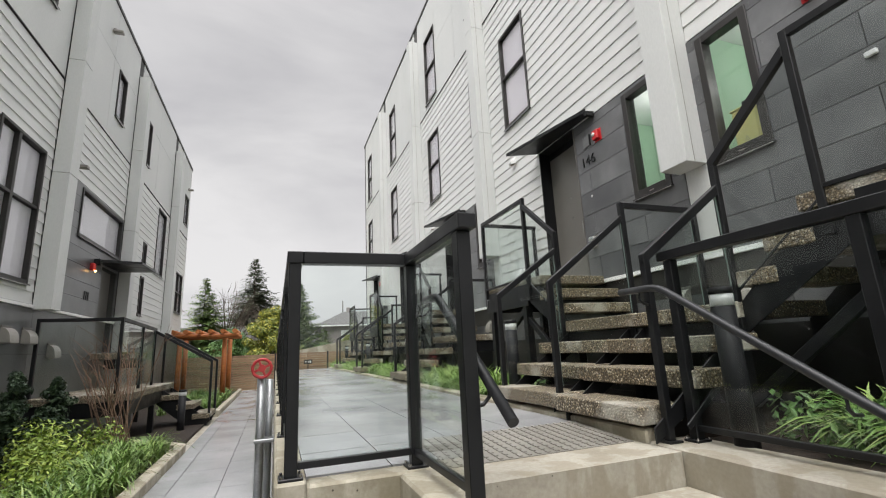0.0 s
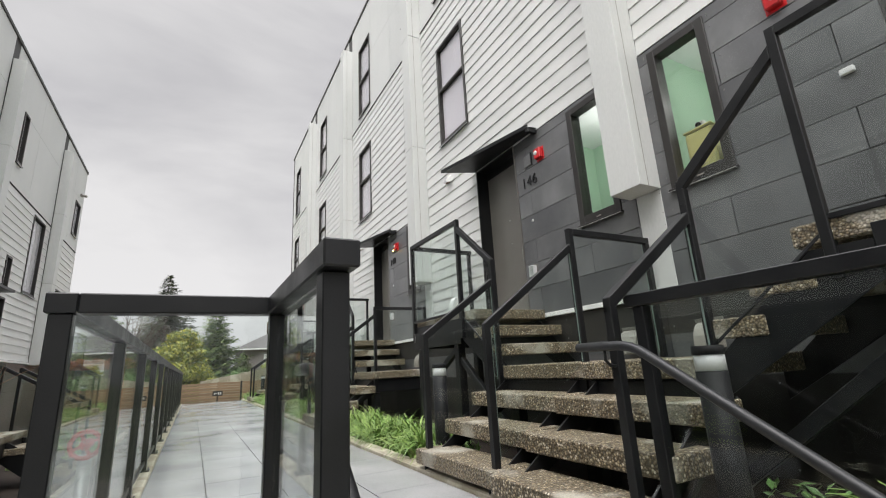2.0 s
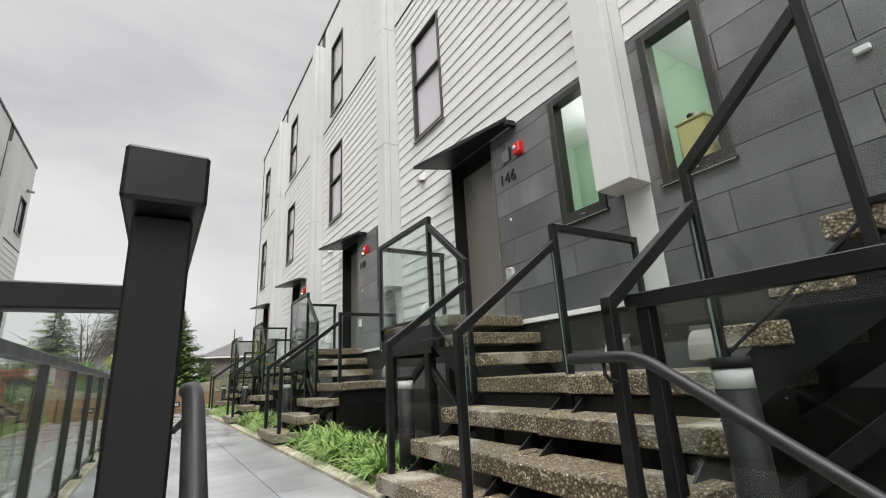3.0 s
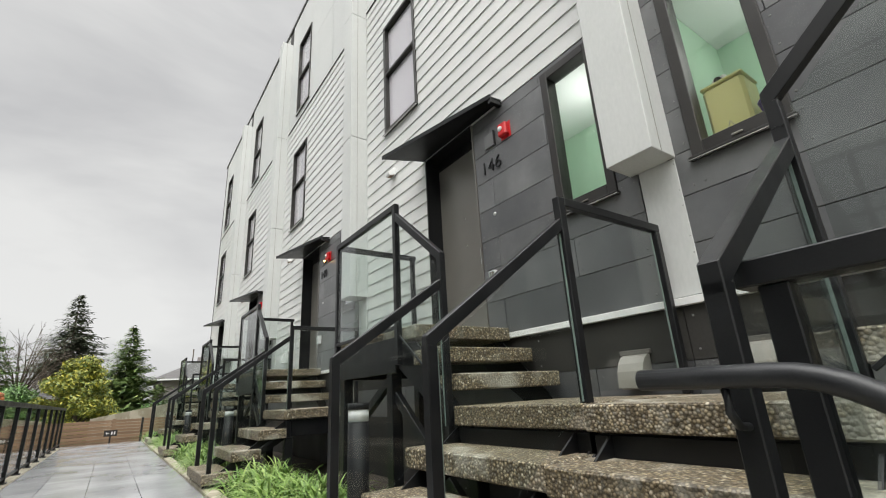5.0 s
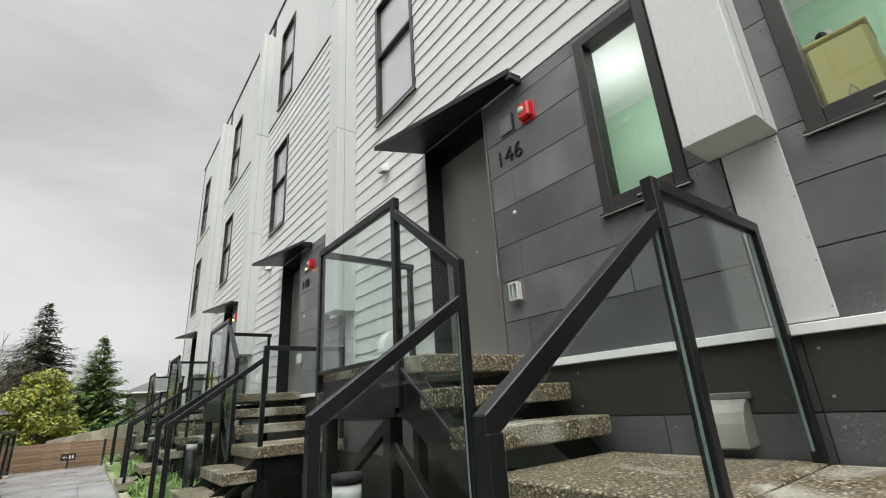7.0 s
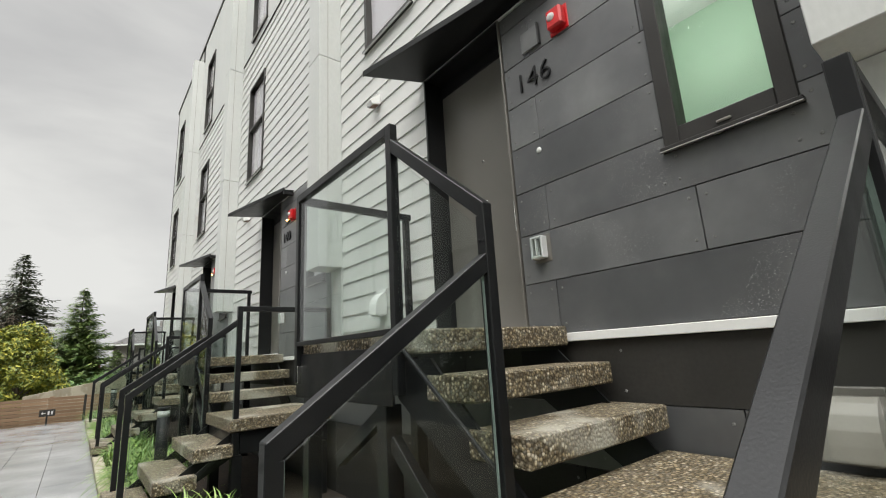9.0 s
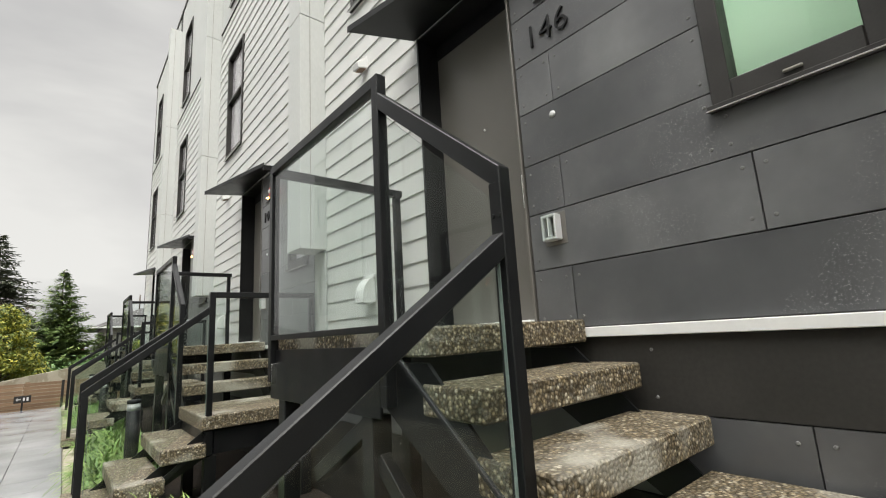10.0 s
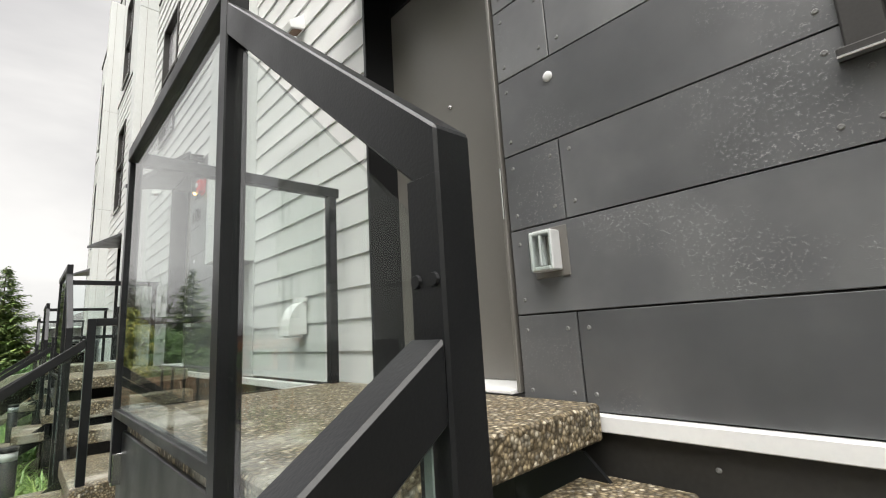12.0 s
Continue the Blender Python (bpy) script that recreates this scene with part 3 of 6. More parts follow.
# ---- windows ----
def window(index, r, x, out, mid=None, backing=None, mull=None, depth=0.10, label="", f=0.046):
    """A dark-framed window in the plane x; out is -1 or 1, the side that looks outdoors."""
    y0, y1, z0, z1 = r
    w = thing("window_%d" % index, label or "dark-framed window with clear glass", "window", kind="structure", at=(x, (y0 + y1) / 2, z0))
    xa, xb = x + out * 0.022, x - out * depth
    part("window_frame", bm_box(bmesh.new(), (xa, y0, z0), (xb, y0 + f, z1), 0.004), FRAME_DARK, w)
    part("window_frame", bm_box(bmesh.new(), (xa, y1 - f, z0), (xb, y1, z1), 0.004), FRAME_DARK, w)
    part("window_frame", bm_box(bmesh.new(), (xa, y0 + f, z1 - f), (xb, y1 - f, z1), 0.004), FRAME_DARK, w)
    part("window_frame", bm_box(bmesh.new(), (xa, y0 + f, z0), (xb, y1 - f, z0 + f * 1.15), 0.004), FRAME_DARK, w)
    part("window_sill", bm_box(bmesh.new(), (x + out * 0.045, y0 - 0.015, z0 - 0.022), (x - out * 0.02, y1 + 0.015, z0 - 0.002), 0.003), FRAME_DARK, w)
    part("drip_edge", bm_box(bmesh.new(), (x + out * 0.052, y0 - 0.015, z0 - 0.029), (x + out * 0.03, y1 + 0.015, z0 - 0.0225), 0.001), STEEL_BRIGHT, w)
    if not backing:
        part("latch", bm_box(bmesh.new(), (x + out * 0.034, (y0 + y1) / 2 - 0.03, z0 + 0.022), (x + out * 0.0225, (y0 + y1) / 2 + 0.03, z0 + 0.034), 0.004), HOOD_GREY, w)
    if mid:
        part("sash_rail", bm_box(bmesh.new(), (x + out * 0.012, y0 + f, mid - 0.022), (xb, y1 - f, mid + 0.022), 0.004), FRAME_DARK, w)
    if mull:
        part("mullion", bm_box(bmesh.new(), (x + out * 0.014, mull - 0.035, z0 + f * 1.15), (xb, mull + 0.035, z1 - f), 0.004), FRAME_DARK, w)
    xg = x - out * 0.035
    cuts = [z0 + f * 1.15] + ([mid - 0.022, mid + 0.022] if mid else []) + [z1 - f]
    for a, b in zip(cuts[0::2], cuts[1::2]):
        g = part("pane", bm_box(bmesh.new(), (xg, y0 + f, a), (xg - out * 0.008, y1 - f, b)), WINDOW_GLASS, w)
        g.visible_shadow = False
    if backing:
        part("pane_backing", bm_box(bmesh.new(), (x - out * 0.052, y0 + f, z0 + 0.06), (x - out * 0.055, y1 - f, z1 - 0.065)), backing, w)
    return w


number = 1
for k, (axis, s) in enumerate(HOMES):
    for r, mid, back in ((WIN_G, None, None if k < 2 else BLIND_AND_SKY), (WIN_2, 6.47, BLIND_AND_SKY), (WIN_3, 9.48, BLIND_AND_SKY), (SLOT_2, None, BLIND_AND_SKY), (SLOT_3, None, BLIND_AND_SKY)):
        window(number, at_home(axis, s, r), FACE - 0.012, -1, mid, back, f=0.074 if r is WIN_G else 0.046, label="dark-framed window with green room behind clear glass" if back is None else "dark-framed window with pale lilac-grey roller blind drawn")
        number += 1

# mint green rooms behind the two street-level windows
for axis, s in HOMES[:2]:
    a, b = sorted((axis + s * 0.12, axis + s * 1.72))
    bm = bmesh.new()
    bm_box(bm, (5.40, a - 0.06, 2.26), (5.46, b + 0.06, 4.97))
    bm_box(bm, (FACE + 0.185, a - 0.06, 2.26), (5.398, a, 4.97))
    bm_box(bm, (FACE + 0.185, b, 2.26), (5.398, b + 0.06, 4.97))
    solid("wall_room", bm, MINT, "mint green painted wall of the front room", "wall", kind="structure")
    solid("ceiling_room", bm_box(bmesh.new(), (FACE + 0.185, a + 0.002, 4.70), (5.398, b - 0.002, 4.76)), CEILING_WHITE, "white ceiling of the front room", "ceiling", kind="structure")
    # unseen point lamp, added to brighten the room; it has no fitting
    lamp = bpy.data.lights.new("added_room_lamp", "POINT")
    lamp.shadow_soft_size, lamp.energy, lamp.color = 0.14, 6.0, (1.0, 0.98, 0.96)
    ob = new("added_room_lamp", lamp)
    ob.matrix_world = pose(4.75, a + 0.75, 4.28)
    tagged(ob, "unseen lamp added to brighten the front room", "ceiling light")

# ---- cladding of the east row ----
def board_mesh(y0, y1, z0, z1):
    """A lapped board: its foot stands proud of its head."""
    bm = bmesh.new()
    x = FACE
    o = [(x, y0, z0 + 0.003), (x - 0.0180, y0, z0), (x - 0.0175, y0, z0 + 0.002), (x - 0.0055, y0, z1 + 0.003), (x, y0, z1 + 0.004)]
    bm_prism(bm, o, (0, y1 - y0, 0))
    return bm


PITCH = 0.1786
for k, (axis, s) in enumerate(HOMES):
    opens = [at_home(axis, s, r) for r in (WIN_G, DOOR, WIN_2, WIN_3, SLOT_2, SLOT_3)]
    cladding = tagged(new("siding"), "white horizontal lap siding on the east row", "siding", kind="structure")
    rows = []
    for i in range(21):
        z0 = 4.505 + PITCH * i
        rows.append((0.168, BAY - 0.168, z0, min(z0 + PITCH, 8.22)))
    for i in range(13):
        z1 = 4.505 - 0.1711 * i
        rows.append((2.717, BAY - 0.168, max(z1 - 0.1711, 2.272), z1))
    for v0, v1, z0, z1 in rows:
        if z1 - z0 < 0.03:
            continue
        a, b = sorted((axis + s * v0, axis + s * v1))
        for y0, y1, c, d in board_pieces(a, b, z0, z1, [h if h[2] > 2.5 else (*h[:3], 4.504) for h in opens]):
            part("board", board_mesh(y0, y1, c, d), WHITE_SIDING, cladding)

    upper = tagged(new("upper_cladding"), "smooth white panels with thin joints below the roofline", "cladding", kind="structure")
    for v0, v1 in ((0.168, 1.42), (1.42, 2.74), (2.74, BAY - 0.168)):
        for z0, z1 in ((8.226, 9.9), (9.9, 11.62)):
            a, b = sorted((axis + s * v0, axis + s * v1))
            bm = bmesh.new()
            for y0, y1, c, d in minus((a + 0.004, b - 0.004, z0 + 0.004, z1 - 0.004), opens):
                bm_box(bm, (FACE - 0.012, y0, c), (FACE - 0.001, y1, d))
            part("panel", bm, WHITE_PANEL, upper)
    part("cover_strip", bm_box(bmesh.new(), (FACE - 0.026, *sorted((axis + s * 0.168, axis + s * (BAY - 0.168)))[:1], 8.214), (FACE - 0.001, sorted((axis + s * 0.168, axis + s * (BAY - 0.168)))[1], 8.228)), FRAME_DARK, upper)

    dark = tagged(new("dark_cladding"), "charcoal fibre-cement panels with exposed screws round the entrance", "cladding", kind="structure")
    zrows = [2.264, 2.572, 2.878, 3.165, 3.474, 3.775, 4.075, 4.37, 4.492]
    for i, (z0, z1) in enumerate(zip(zrows, zrows[1:])):
        cuts = [0.105, 1.547, 1.785] if i % 2 == 0 and i < 7 else [0.105, 0.71 if i == 1 else 0.83 if i == 5 else 1.3, 1.785] if i in (1, 5) else [0.105, 1.785]
        for v0, v1 in zip(cuts, cuts[1:]):
            a, b = sorted((axis + s * v0, axis + s * v1))
            bm, spots = bmesh.new(), []
            runs = board_pieces(a + 0.003, b - 0.003, z0 + 0.003, z1 - 0.003, opens)
            for y0, y1, c, d in runs:
                bm_box(bm, (FACE - 0.016, y0, c), (FACE - 0.001, y1, d), 0.0015 if len(runs) == 1 else 0.0)
                if k < 3 and y1 - y0 > 0.1 and d - c > 0.1:
                    spots += [(sy, sz) for sy in (y0 + 0.035, y1 - 0.035) for sz in (c + 0.05, d - 0.05)]
            panel = part("panel", bm, DARK_PANEL, dark)
            for sy, sz in spots:
                shared("screw", SCREW_HEAD, panel, (FACE - 0.0175, sy, sz))
    for z0, z1, cuts in ((0.9, 1.565, (0.0, 1.5, 3.1, BAY)), (1.565, 1.897, (0.0, 0.69, 2.05, 3.35, BAY)), (1.897, 2.213, (0.0, 2.4, BAY))):
        for v0, v1 in zip(cuts, cuts[1:]):
            a, b = sorted((axis + s * v0, axis + s * v1))
            bm = bmesh.new()
            bm_box(bm, (FACE - 0.014, a + 0.003, z0 + 0.003), (FACE - 0.001, b - 0.003, z1 - 0.003))
            # lowest row takes the dark plinth colour as painted shade under the stairs
            panel = part("panel", bm, PLINTH_AND_SHADE if z1 > 2.2 or z0 < 1.0 else DARK_PANEL, dark)
            if k < 2:
                for sy in (a + 0.05, (a + b) / 2, b - 0.05):
                    for sz in (z0 + 0.06, z1 - 0.06):
                        shared("screw", SCREW_HEAD, panel, (FACE - 0.0155, sy, sz))

# ---- party-wall columns ----
def column(name, xa, xb, y0, y1, z0, z1, joints, face_x, label):
    c = thing(name, label, "column", "white boxed columns", "structure", at=((xa + xb) / 2, (y0 + y1) / 2, z0))
    cuts = [z0] + list(joints) + [z1]
    for a, b in zip(cuts, cuts[1:]):
        bm = bmesh.new()
        bm_box(bm, (xa, y0, a + 0.004), (xb, y1, b - 0.004), 0.004)
        part("casing", bm, WHITE_PANEL, c)
        if b - a > 1:
            bm = bmesh.new()
            bm_box(bm, (face_x + (xb - xa) * 0.38 - 0.003, y0 - 0.002, a + 0.01), (face_x + (xb - xa) * 0.38 + 0.003, y0 + 0.004, b - 0.01))
            part("corner_bead", bm, HOOD_GREY, c)
    part("core", bm_box(bmesh.new(), (xa + 0.01, y0 + 0.01, z0 + 0.01), (xb - 0.004, y1 - 0.01, z1 - 0.01)), HOOD_GREY, c)
    return c


for k in range(4):
    ax = AXIS + BAY * k
    column("column", 3.70, FACE - 0.001, ax - 0.163, ax + 0.163, 3.15, 11.05, (5.69, 8.11), 3.70, "white boxed party-wall column with fine horizontal joints")
    solid("trim_column_foot", bm_box(bmesh.new(), (FACE - 0.020, ax - 0.155, 2.27), (FACE - 0.001, ax + 0.098, 3.15), 0.003), WHITE_PANEL, "flat white trim board below the column", "trim", kind="structure")

# ---- entrances ----
def entrance(axis, k):
    y0, y1 = axis + DOOR[0], axis + DOOR[1]
    d = thing("door_%d" % (k + 1), "closed dark grey flush entry door in a recess", "door", kind="structure", at=(4.15, (y0 + y1) / 2, 2.30))
    part("door_leaf", bm_box(bmesh.new(), (4.148, y0 + 0.018, 2.318), (4.19, y1 - 0.02, 4.39), 0.003), DOOR_DARK, d)
    part("transom", bm_box(bmesh.new(), (4.140, y0 + 0.018, 4.393), (4.19, y1 - 0.02, 4.50), 0.003), BLACK_STEEL, d)
    part("door_frame", bm_box(bmesh.new(), (FACE - 0.026, y1 - 0.020, 2.305), (4.20, y1 - 0.001, 4.516), 0.002), BLACK_STEEL, d)
    part("door_frame", bm_box(bmesh.new(), (FACE - 0.022, y0 + 0.001, 2.305), (4.20, y0 + 0.016, 4.516), 0.002), DOOR_DARK, d)
    part("door_frame", bm_box(bmesh.new(), (FACE - 0.020, y0 + 0.017, 4.501), (4.20, y1 - 0.021, 4.516), 0.002), BLACK_STEEL, d)
    part("threshold", bm_box(bmesh.new(), (FACE - 0.05, y0 + 0.017, 2.302), (4.20, y1 - 0.021, 2.317), 0.003), WHITE_METAL, d)
    part("latch_guard", bm_box(bmesh.new(), (FACE - 0.030, y0 + 0.003, 2.93), (FACE - 0.0225, y0 + 0.010, 3.13), 0.002), STEEL_BRIGHT, d)
    for z in (3.30, 3.62):
        bm = bmesh.new()
        bmesh.ops.create_uvsphere(bm, u_segments=12, v_segments=8, radius=0.011, matrix=Matrix.Translation((4.145, (y0 + y1) / 2 - 0.02, z)))
        part("peephole", bm, STEEL_BRIGHT, d)
    c = thing("entrance_canopy", "thin black steel canopy above an entry door", "canopy", "entrance canopies", at=(3.97, axis + 2.2, 4.56))
    a, b = axis + 1.32, axis + 2.935
    bm = bmesh.new()
    bm_prism(bm, [(FACE - 0.017, a, 4.52), (3.83, a, 4.505), (3.492, b, 4.525), (FACE - 0.017, b - 0.20, 4.525)], (0, 0, 0.012))
    part("plate", bm, BLACK_STEEL, c)
    part("front_lip", bm_bar(bmesh.new(), (3.832, a, 4.525), (3.494, b, 4.545), 0.008, 0.05, 0.001), BLACK_STEEL, c)
    part("end_bracket", bm_box(bmesh.new(), (3.83, a - 0.004, 4.455), (FACE - 0.018, a + 0.045, 4.503), 0.004), BLACK_STEEL, c)
    st = thing("alarm_strobe", "red wall-mounted fire alarm strobe with clear lens", "fire alarm", "fire alarms", at=(3.96, axis + 1.30, 4.16))
    bm = bmesh.new()
    bm_box(bm, (3.905, axis + 1.245, 4.10), (FACE - 0.017, axis + 1.355, 4.235), 0.012)
    part("housing", bm, RED, st)
    bm = bmesh.new()
    bmesh.ops.create_uvsphere(bm, u_segments=12, v_segments=8, radius=0.028, matrix=Matrix.Translation((3.905, axis + 1.315, 4.175)) @ Matrix.Diagonal((0.6, 1, 1, 1)))
    part("lens", bm, LENS_WHITE, st)
    part("back_plate", bm_box(bmesh.new(), (FACE - 0.024, axis + 1.232, 4.085), (FACE - 0.0165, axis + 1.368, 4.25), 0.002), RED, st)
    if k in (1, 2):
        bm = bmesh.new()
        bmesh.ops.create_uvsphere(bm, u_segments=10, v_segments=6, radius=0.016, matrix=Matrix.Translation((3.90, axis + 1.37, 4.10)))
        part("lit_lamp", bm, LAMP_GLOW, st)
    bx = thing("wall_speaker", "flat square charcoal cover plate on the panel", "cover plate", "cover plates", at=(3.96, axis + 1.52, 4.17))
    part("plate", bm_box(bmesh.new(), (FACE - 0.035, axis + 1.46, 4.10), (FACE - 0.017, axis + 1.60, 4.25), 0.004), DARK_PANEL, bx)
    part("rim", bm_box(bmesh.new(), (FACE - 0.045, axis + 1.45, 4.095), (FACE - 0.017, axis + 1.458, 4.255), 0.002), BLACK_STEEL, bx)
    ou = thing("outlet_cover", "clear plastic weatherproof outlet cover on a grey plate", "outlet cover", "outlet covers", at=(3.96, axis + 1.63, 2.78))
    yc, zc = axis + 1.61, 2.775
    part("plate", bm_box(bmesh.new(), (FACE - 0.022, yc - 0.06, zc - 0.085), (FACE - 0.0165, yc + 0.075, zc + 0.085), 0.002), DOOR_DARK, ou)
    bm = bmesh.new()
    for lo, hi in (((yc - 0.035, zc - 0.065), (yc - 0.022, zc + 0.07)), ((yc + 0.042, zc - 0.065), (yc + 0.055, zc + 0.07)), ((yc - 0.0215, zc - 0.065), (yc + 0.0415, zc - 0.05)), ((yc - 0.0215, zc + 0.055), (yc + 0.0415, zc + 0.07))):
        bm_box(bm, (3.908, lo[0], lo[1]), (FACE - 0.022, hi[0], hi[1]), 0.004)
    part("housing", bm, LENS_WHITE, ou)
    part("socket", bm_box(bmesh.new(), (3.942, yc - 0.021, zc - 0.049), (FACE - 0.022, yc + 0.041, zc + 0.054), 0.003), HOOD_GREY, ou)
    part("rib", bm_box(bmesh.new(), (3.905, yc + 0.006, zc - 0.049), (3.940, yc + 0.014, zc + 0.054), 0.002), LENS_WHITE, ou)
    lid = part("lid", bm_box(bmesh.new(), (3.900, yc - 0.034, zc - 0.064), (3.906, yc + 0.054, zc + 0.069), 0.002), GUARD_GLASS, ou, "clear plastic lid")
    db = thing("doorbell", "small round white doorbell button", "doorbell", "doorbells", at=(3.96, axis + 1.53, 3.44))
    bm = bmesh.new()
    bmesh.ops.create_uvsphere(bm, u_segments=14, v_segments=8, radius=0.019, matrix=Matrix.Translation((FACE - 0.018, axis + 1.56, 3.40)) @ Matrix.Diagonal((0.6, 1, 1, 1)))
    part("button", bm, LENS_WHITE, db)
    lt = thing("wall_light", "small white cube wall light on the siding", "wall light", "wall lights", at=(3.96, axis + 3.5, 4.65))
    ya = axis + 3.435
    bm = bmesh.new()
    bm_prism(bm, [(FACE - 0.016, ya, 4.765), (FACE - 0.045, ya, 4.765), (3.852, ya, 4.690), (3.868, ya, 4.642), (FACE - 0.016, ya, 4.672)], (0, 0.105, 0))
    bmesh.ops.bevel(bm, geom=bm.edges[:], offset=0.004, segments=1, profile=0.5, affect="EDGES")
    part("body", bm, WHITE_METAL, lt)
    part("lens", bm_bar(bmesh.new(), (3.885, ya + 0.052, 4.641), (FACE - 0.035, ya + 0.052, 4.660), 0.08, 0.006, 0.001), TWIG, lt, "brown underside opening")
    part("base_plate", bm_box(bmesh.new(), (FACE - 0.022, ya + 0.02, 4.767), (FACE - 0.010, ya + 0.085, 4.80), 0.003), WHITE_METAL, lt)
    return d


def vent_hood(y, z, w, m, label, out=-1, x=FACE - 0.015):
    """A curved dryer-vent hood with a mounting flange."""
    h = thing("vent_hood", label, "vent hood", "vent hoods", at=(x, y, z))
    bm = bmesh.new()
    prof = [(0.0, 0.10)] + [(0.115 * math.sin(t), -0.06 + 0.16 * math.cos(t)) for t in [radians(q) for q in (10, 30, 50, 70, 88)]] + [(0.118, -0.105), (0.0, -0.10)]
    bm_prism(bm, [(x + out * a, y - w / 2, z + b) for a, b in prof], (0, w, 0))
    part("hood", bm, m, h)
    part("flange", bm_box(bmesh.new(), (x + out * 0.022, y - w / 2 - 0.02, z + 0.098), (x + out * 0.002, y + w / 2 + 0.02, z + 0.128), 0.003), DOOR_DARK if m is HOOD_GREY else m, h)
    part("flap", bm_box(bmesh.new(), (x + out * 0.10, y - w / 2 + 0.01, z - 0.115), (x + out * 0.02, y + w / 2 - 0.01, z - 0.106), 0.002), m, h)
    return h


for k in range(4):
    entrance(AXIS + BAY * k, k)
    for dv in (0.36, ) if k else (0.36, -0.36):
        vent_hood(AXIS + BAY * k + dv, 1.865, 0.18, HOOD_GREY, "beige-grey metal vent hood on the dark base panels")
    vent_hood(AXIS + BAY * k + 3.49, 2.66, 0.13, WHITE_METAL, "white metal vent hood on the lap siding", x=FACE - 0.022)

# house numbers
def house_number(text, y, z, size, x):
    cu = bpy.data.curves.new("digits", "FONT")
    cu.body = text
    cu.size = size
    cu.extrude = 0.006
    cu.offset = -0.0035
    cu.space_character = 1.0
    cu.align_x, cu.align_y = "CENTER", "CENTER"
    tmp = bpy.data.objects.new("digits", cu)
    me = bpy.data.meshes.new_from_object(tmp)
    bpy.data.objects.remove(tmp)
    ob = new("house_number", me)
    me.materials.clear()
    me.materials.append(BLACK_STEEL)
    ob.matrix_world = Matrix(((0, 0, -1, x), (-1, 0, 0, y), (0, 1, 0, z), (0, 0, 0, 1)))
    tagged(ob, "raised black house number %s on charcoal panel" % text, "house number", "house numbers")


house_number("146", AXIS + 1.54, 3.90, 0.20, FACE - 0.024)
house_number("140", AXIS + BAY + 1.54, 3.90, 0.20, FACE - 0.024)

# mirrored neighbour: strobe, light
nb = thing("alarm_strobe", "red wall-mounted fire alarm strobe with clear lens", "fire alarm", "fire alarms", at=(3.96, AXIS - 1.30, 4.16))
part("housing", bm_box(bmesh.new(), (3.905, AXIS - 1.355, 4.10), (FACE - 0.017, AXIS - 1.245, 4.235), 0.012), RED, nb)
bm = bmesh.new()
bmesh.ops.create_uvsphere(bm, u_segments=12, v_segments=8, radius=0.028, matrix=Matrix.Translation((3.905, AXIS - 1.315, 4.175)) @ Matrix.Diagonal((0.6, 1, 1, 1)))
part("lens", bm, LENS_WHITE, nb)
part("back_plate", bm_box(bmesh.new(), (FACE - 0.024, AXIS - 1.368, 4.085), (FACE - 0.0165, AXIS - 1.232, 4.25), 0.002), RED, nb)
nl = thing("doorbell", "small white doorbell button on charcoal panel", "doorbell", "doorbells", at=(3.96, AXIS - 1.55, 3.45))
part("button", bm_box(bmesh.new(), (FACE - 0.045, AXIS - 1.60, 3.385), (FACE - 0.017, AXIS - 1.52, 3.43), 0.008), LENS_WHITE, nl)
nd = thing("door_5", "closed dark grey flush entry door in a recess", "door", kind="structure", at=(4.09, AXIS - 2.2, 2.285))
part("door_leaf", bm_box(bmesh.new(), (4.148, AXIS - 2.70, 2.30), (4.19, AXIS - 1.80, 4.515), 0.003), DOOR_DARK, nd)

# things on the neighbour's window sill
bx = thing("storage_box", "pale yellow plastic box behind the window", "box", at=(4.3, 2.73, 3.1))
sill_z = 3.10
part("body", bm_box(bmesh.new(), (4.20, 2.64, sill_z), (4.44, 2.89, 3.63), 0.02), YELLOW_BOX, bx)
bowl = bmesh.new()
bm_tube(bowl, [(4.30, 2.52, sill_z), (4.30, 2.52, sill_z + 0.18), (4.30, 2.52, sill_z + 0.29), (4.30, 2.52, sill_z + 0.30)], [0.07, 0.092, 0.106, 0.112], 20)
solid("bowl", bowl, PURPLE, "purple plastic tub behind the window", "tub")
part("lid", bm_box(bmesh.new(), (4.195, 2.635, 3.631), (4.445, 2.895, 3.655), 0.008), YELLOW_BOX, bx)
mark = bmesh.new()
for p, q in (((2.79, 3.30), (2.75, 3.30)), ((2.79, 3.30), (2.77, 3.345)), ((2.75, 3.30), (2.77, 3.345))):
    bm_bar(mark, (4.198, *p), (4.198, *q), 0.004, 0.004, 0)
part("mark", mark, HOOD_GREY, bx, "small grey triangle mark")
cam_ball = thing("wall_camera", "small white camera with a dark lens behind the window", "camera", at=(4.5, 2.88, 3.70))
bm = bmesh.new()
bmesh.ops.create_uvsphere(bm, u_segments=14, v_segments=8, radius=0.026, matrix=Matrix.Translation((4.33, 2.815, 3.735)))
part("lens", bm, RUBBER, cam_ball)
part("housing", bm_box(bmesh.new(), (4.345, 2.77, 3.656), (4.40, 2.86, 3.775), 0.01), WHITE_METAL, cam_ball)
solid("window_ledge", bm_box(bmesh.new(), (FACE + 0.185, 2.0, 3.02), (4.62, 3.1, sill_z - 0.001)), CEILING_WHITE, "white window ledge in the front room", "ledge", kind="structure")

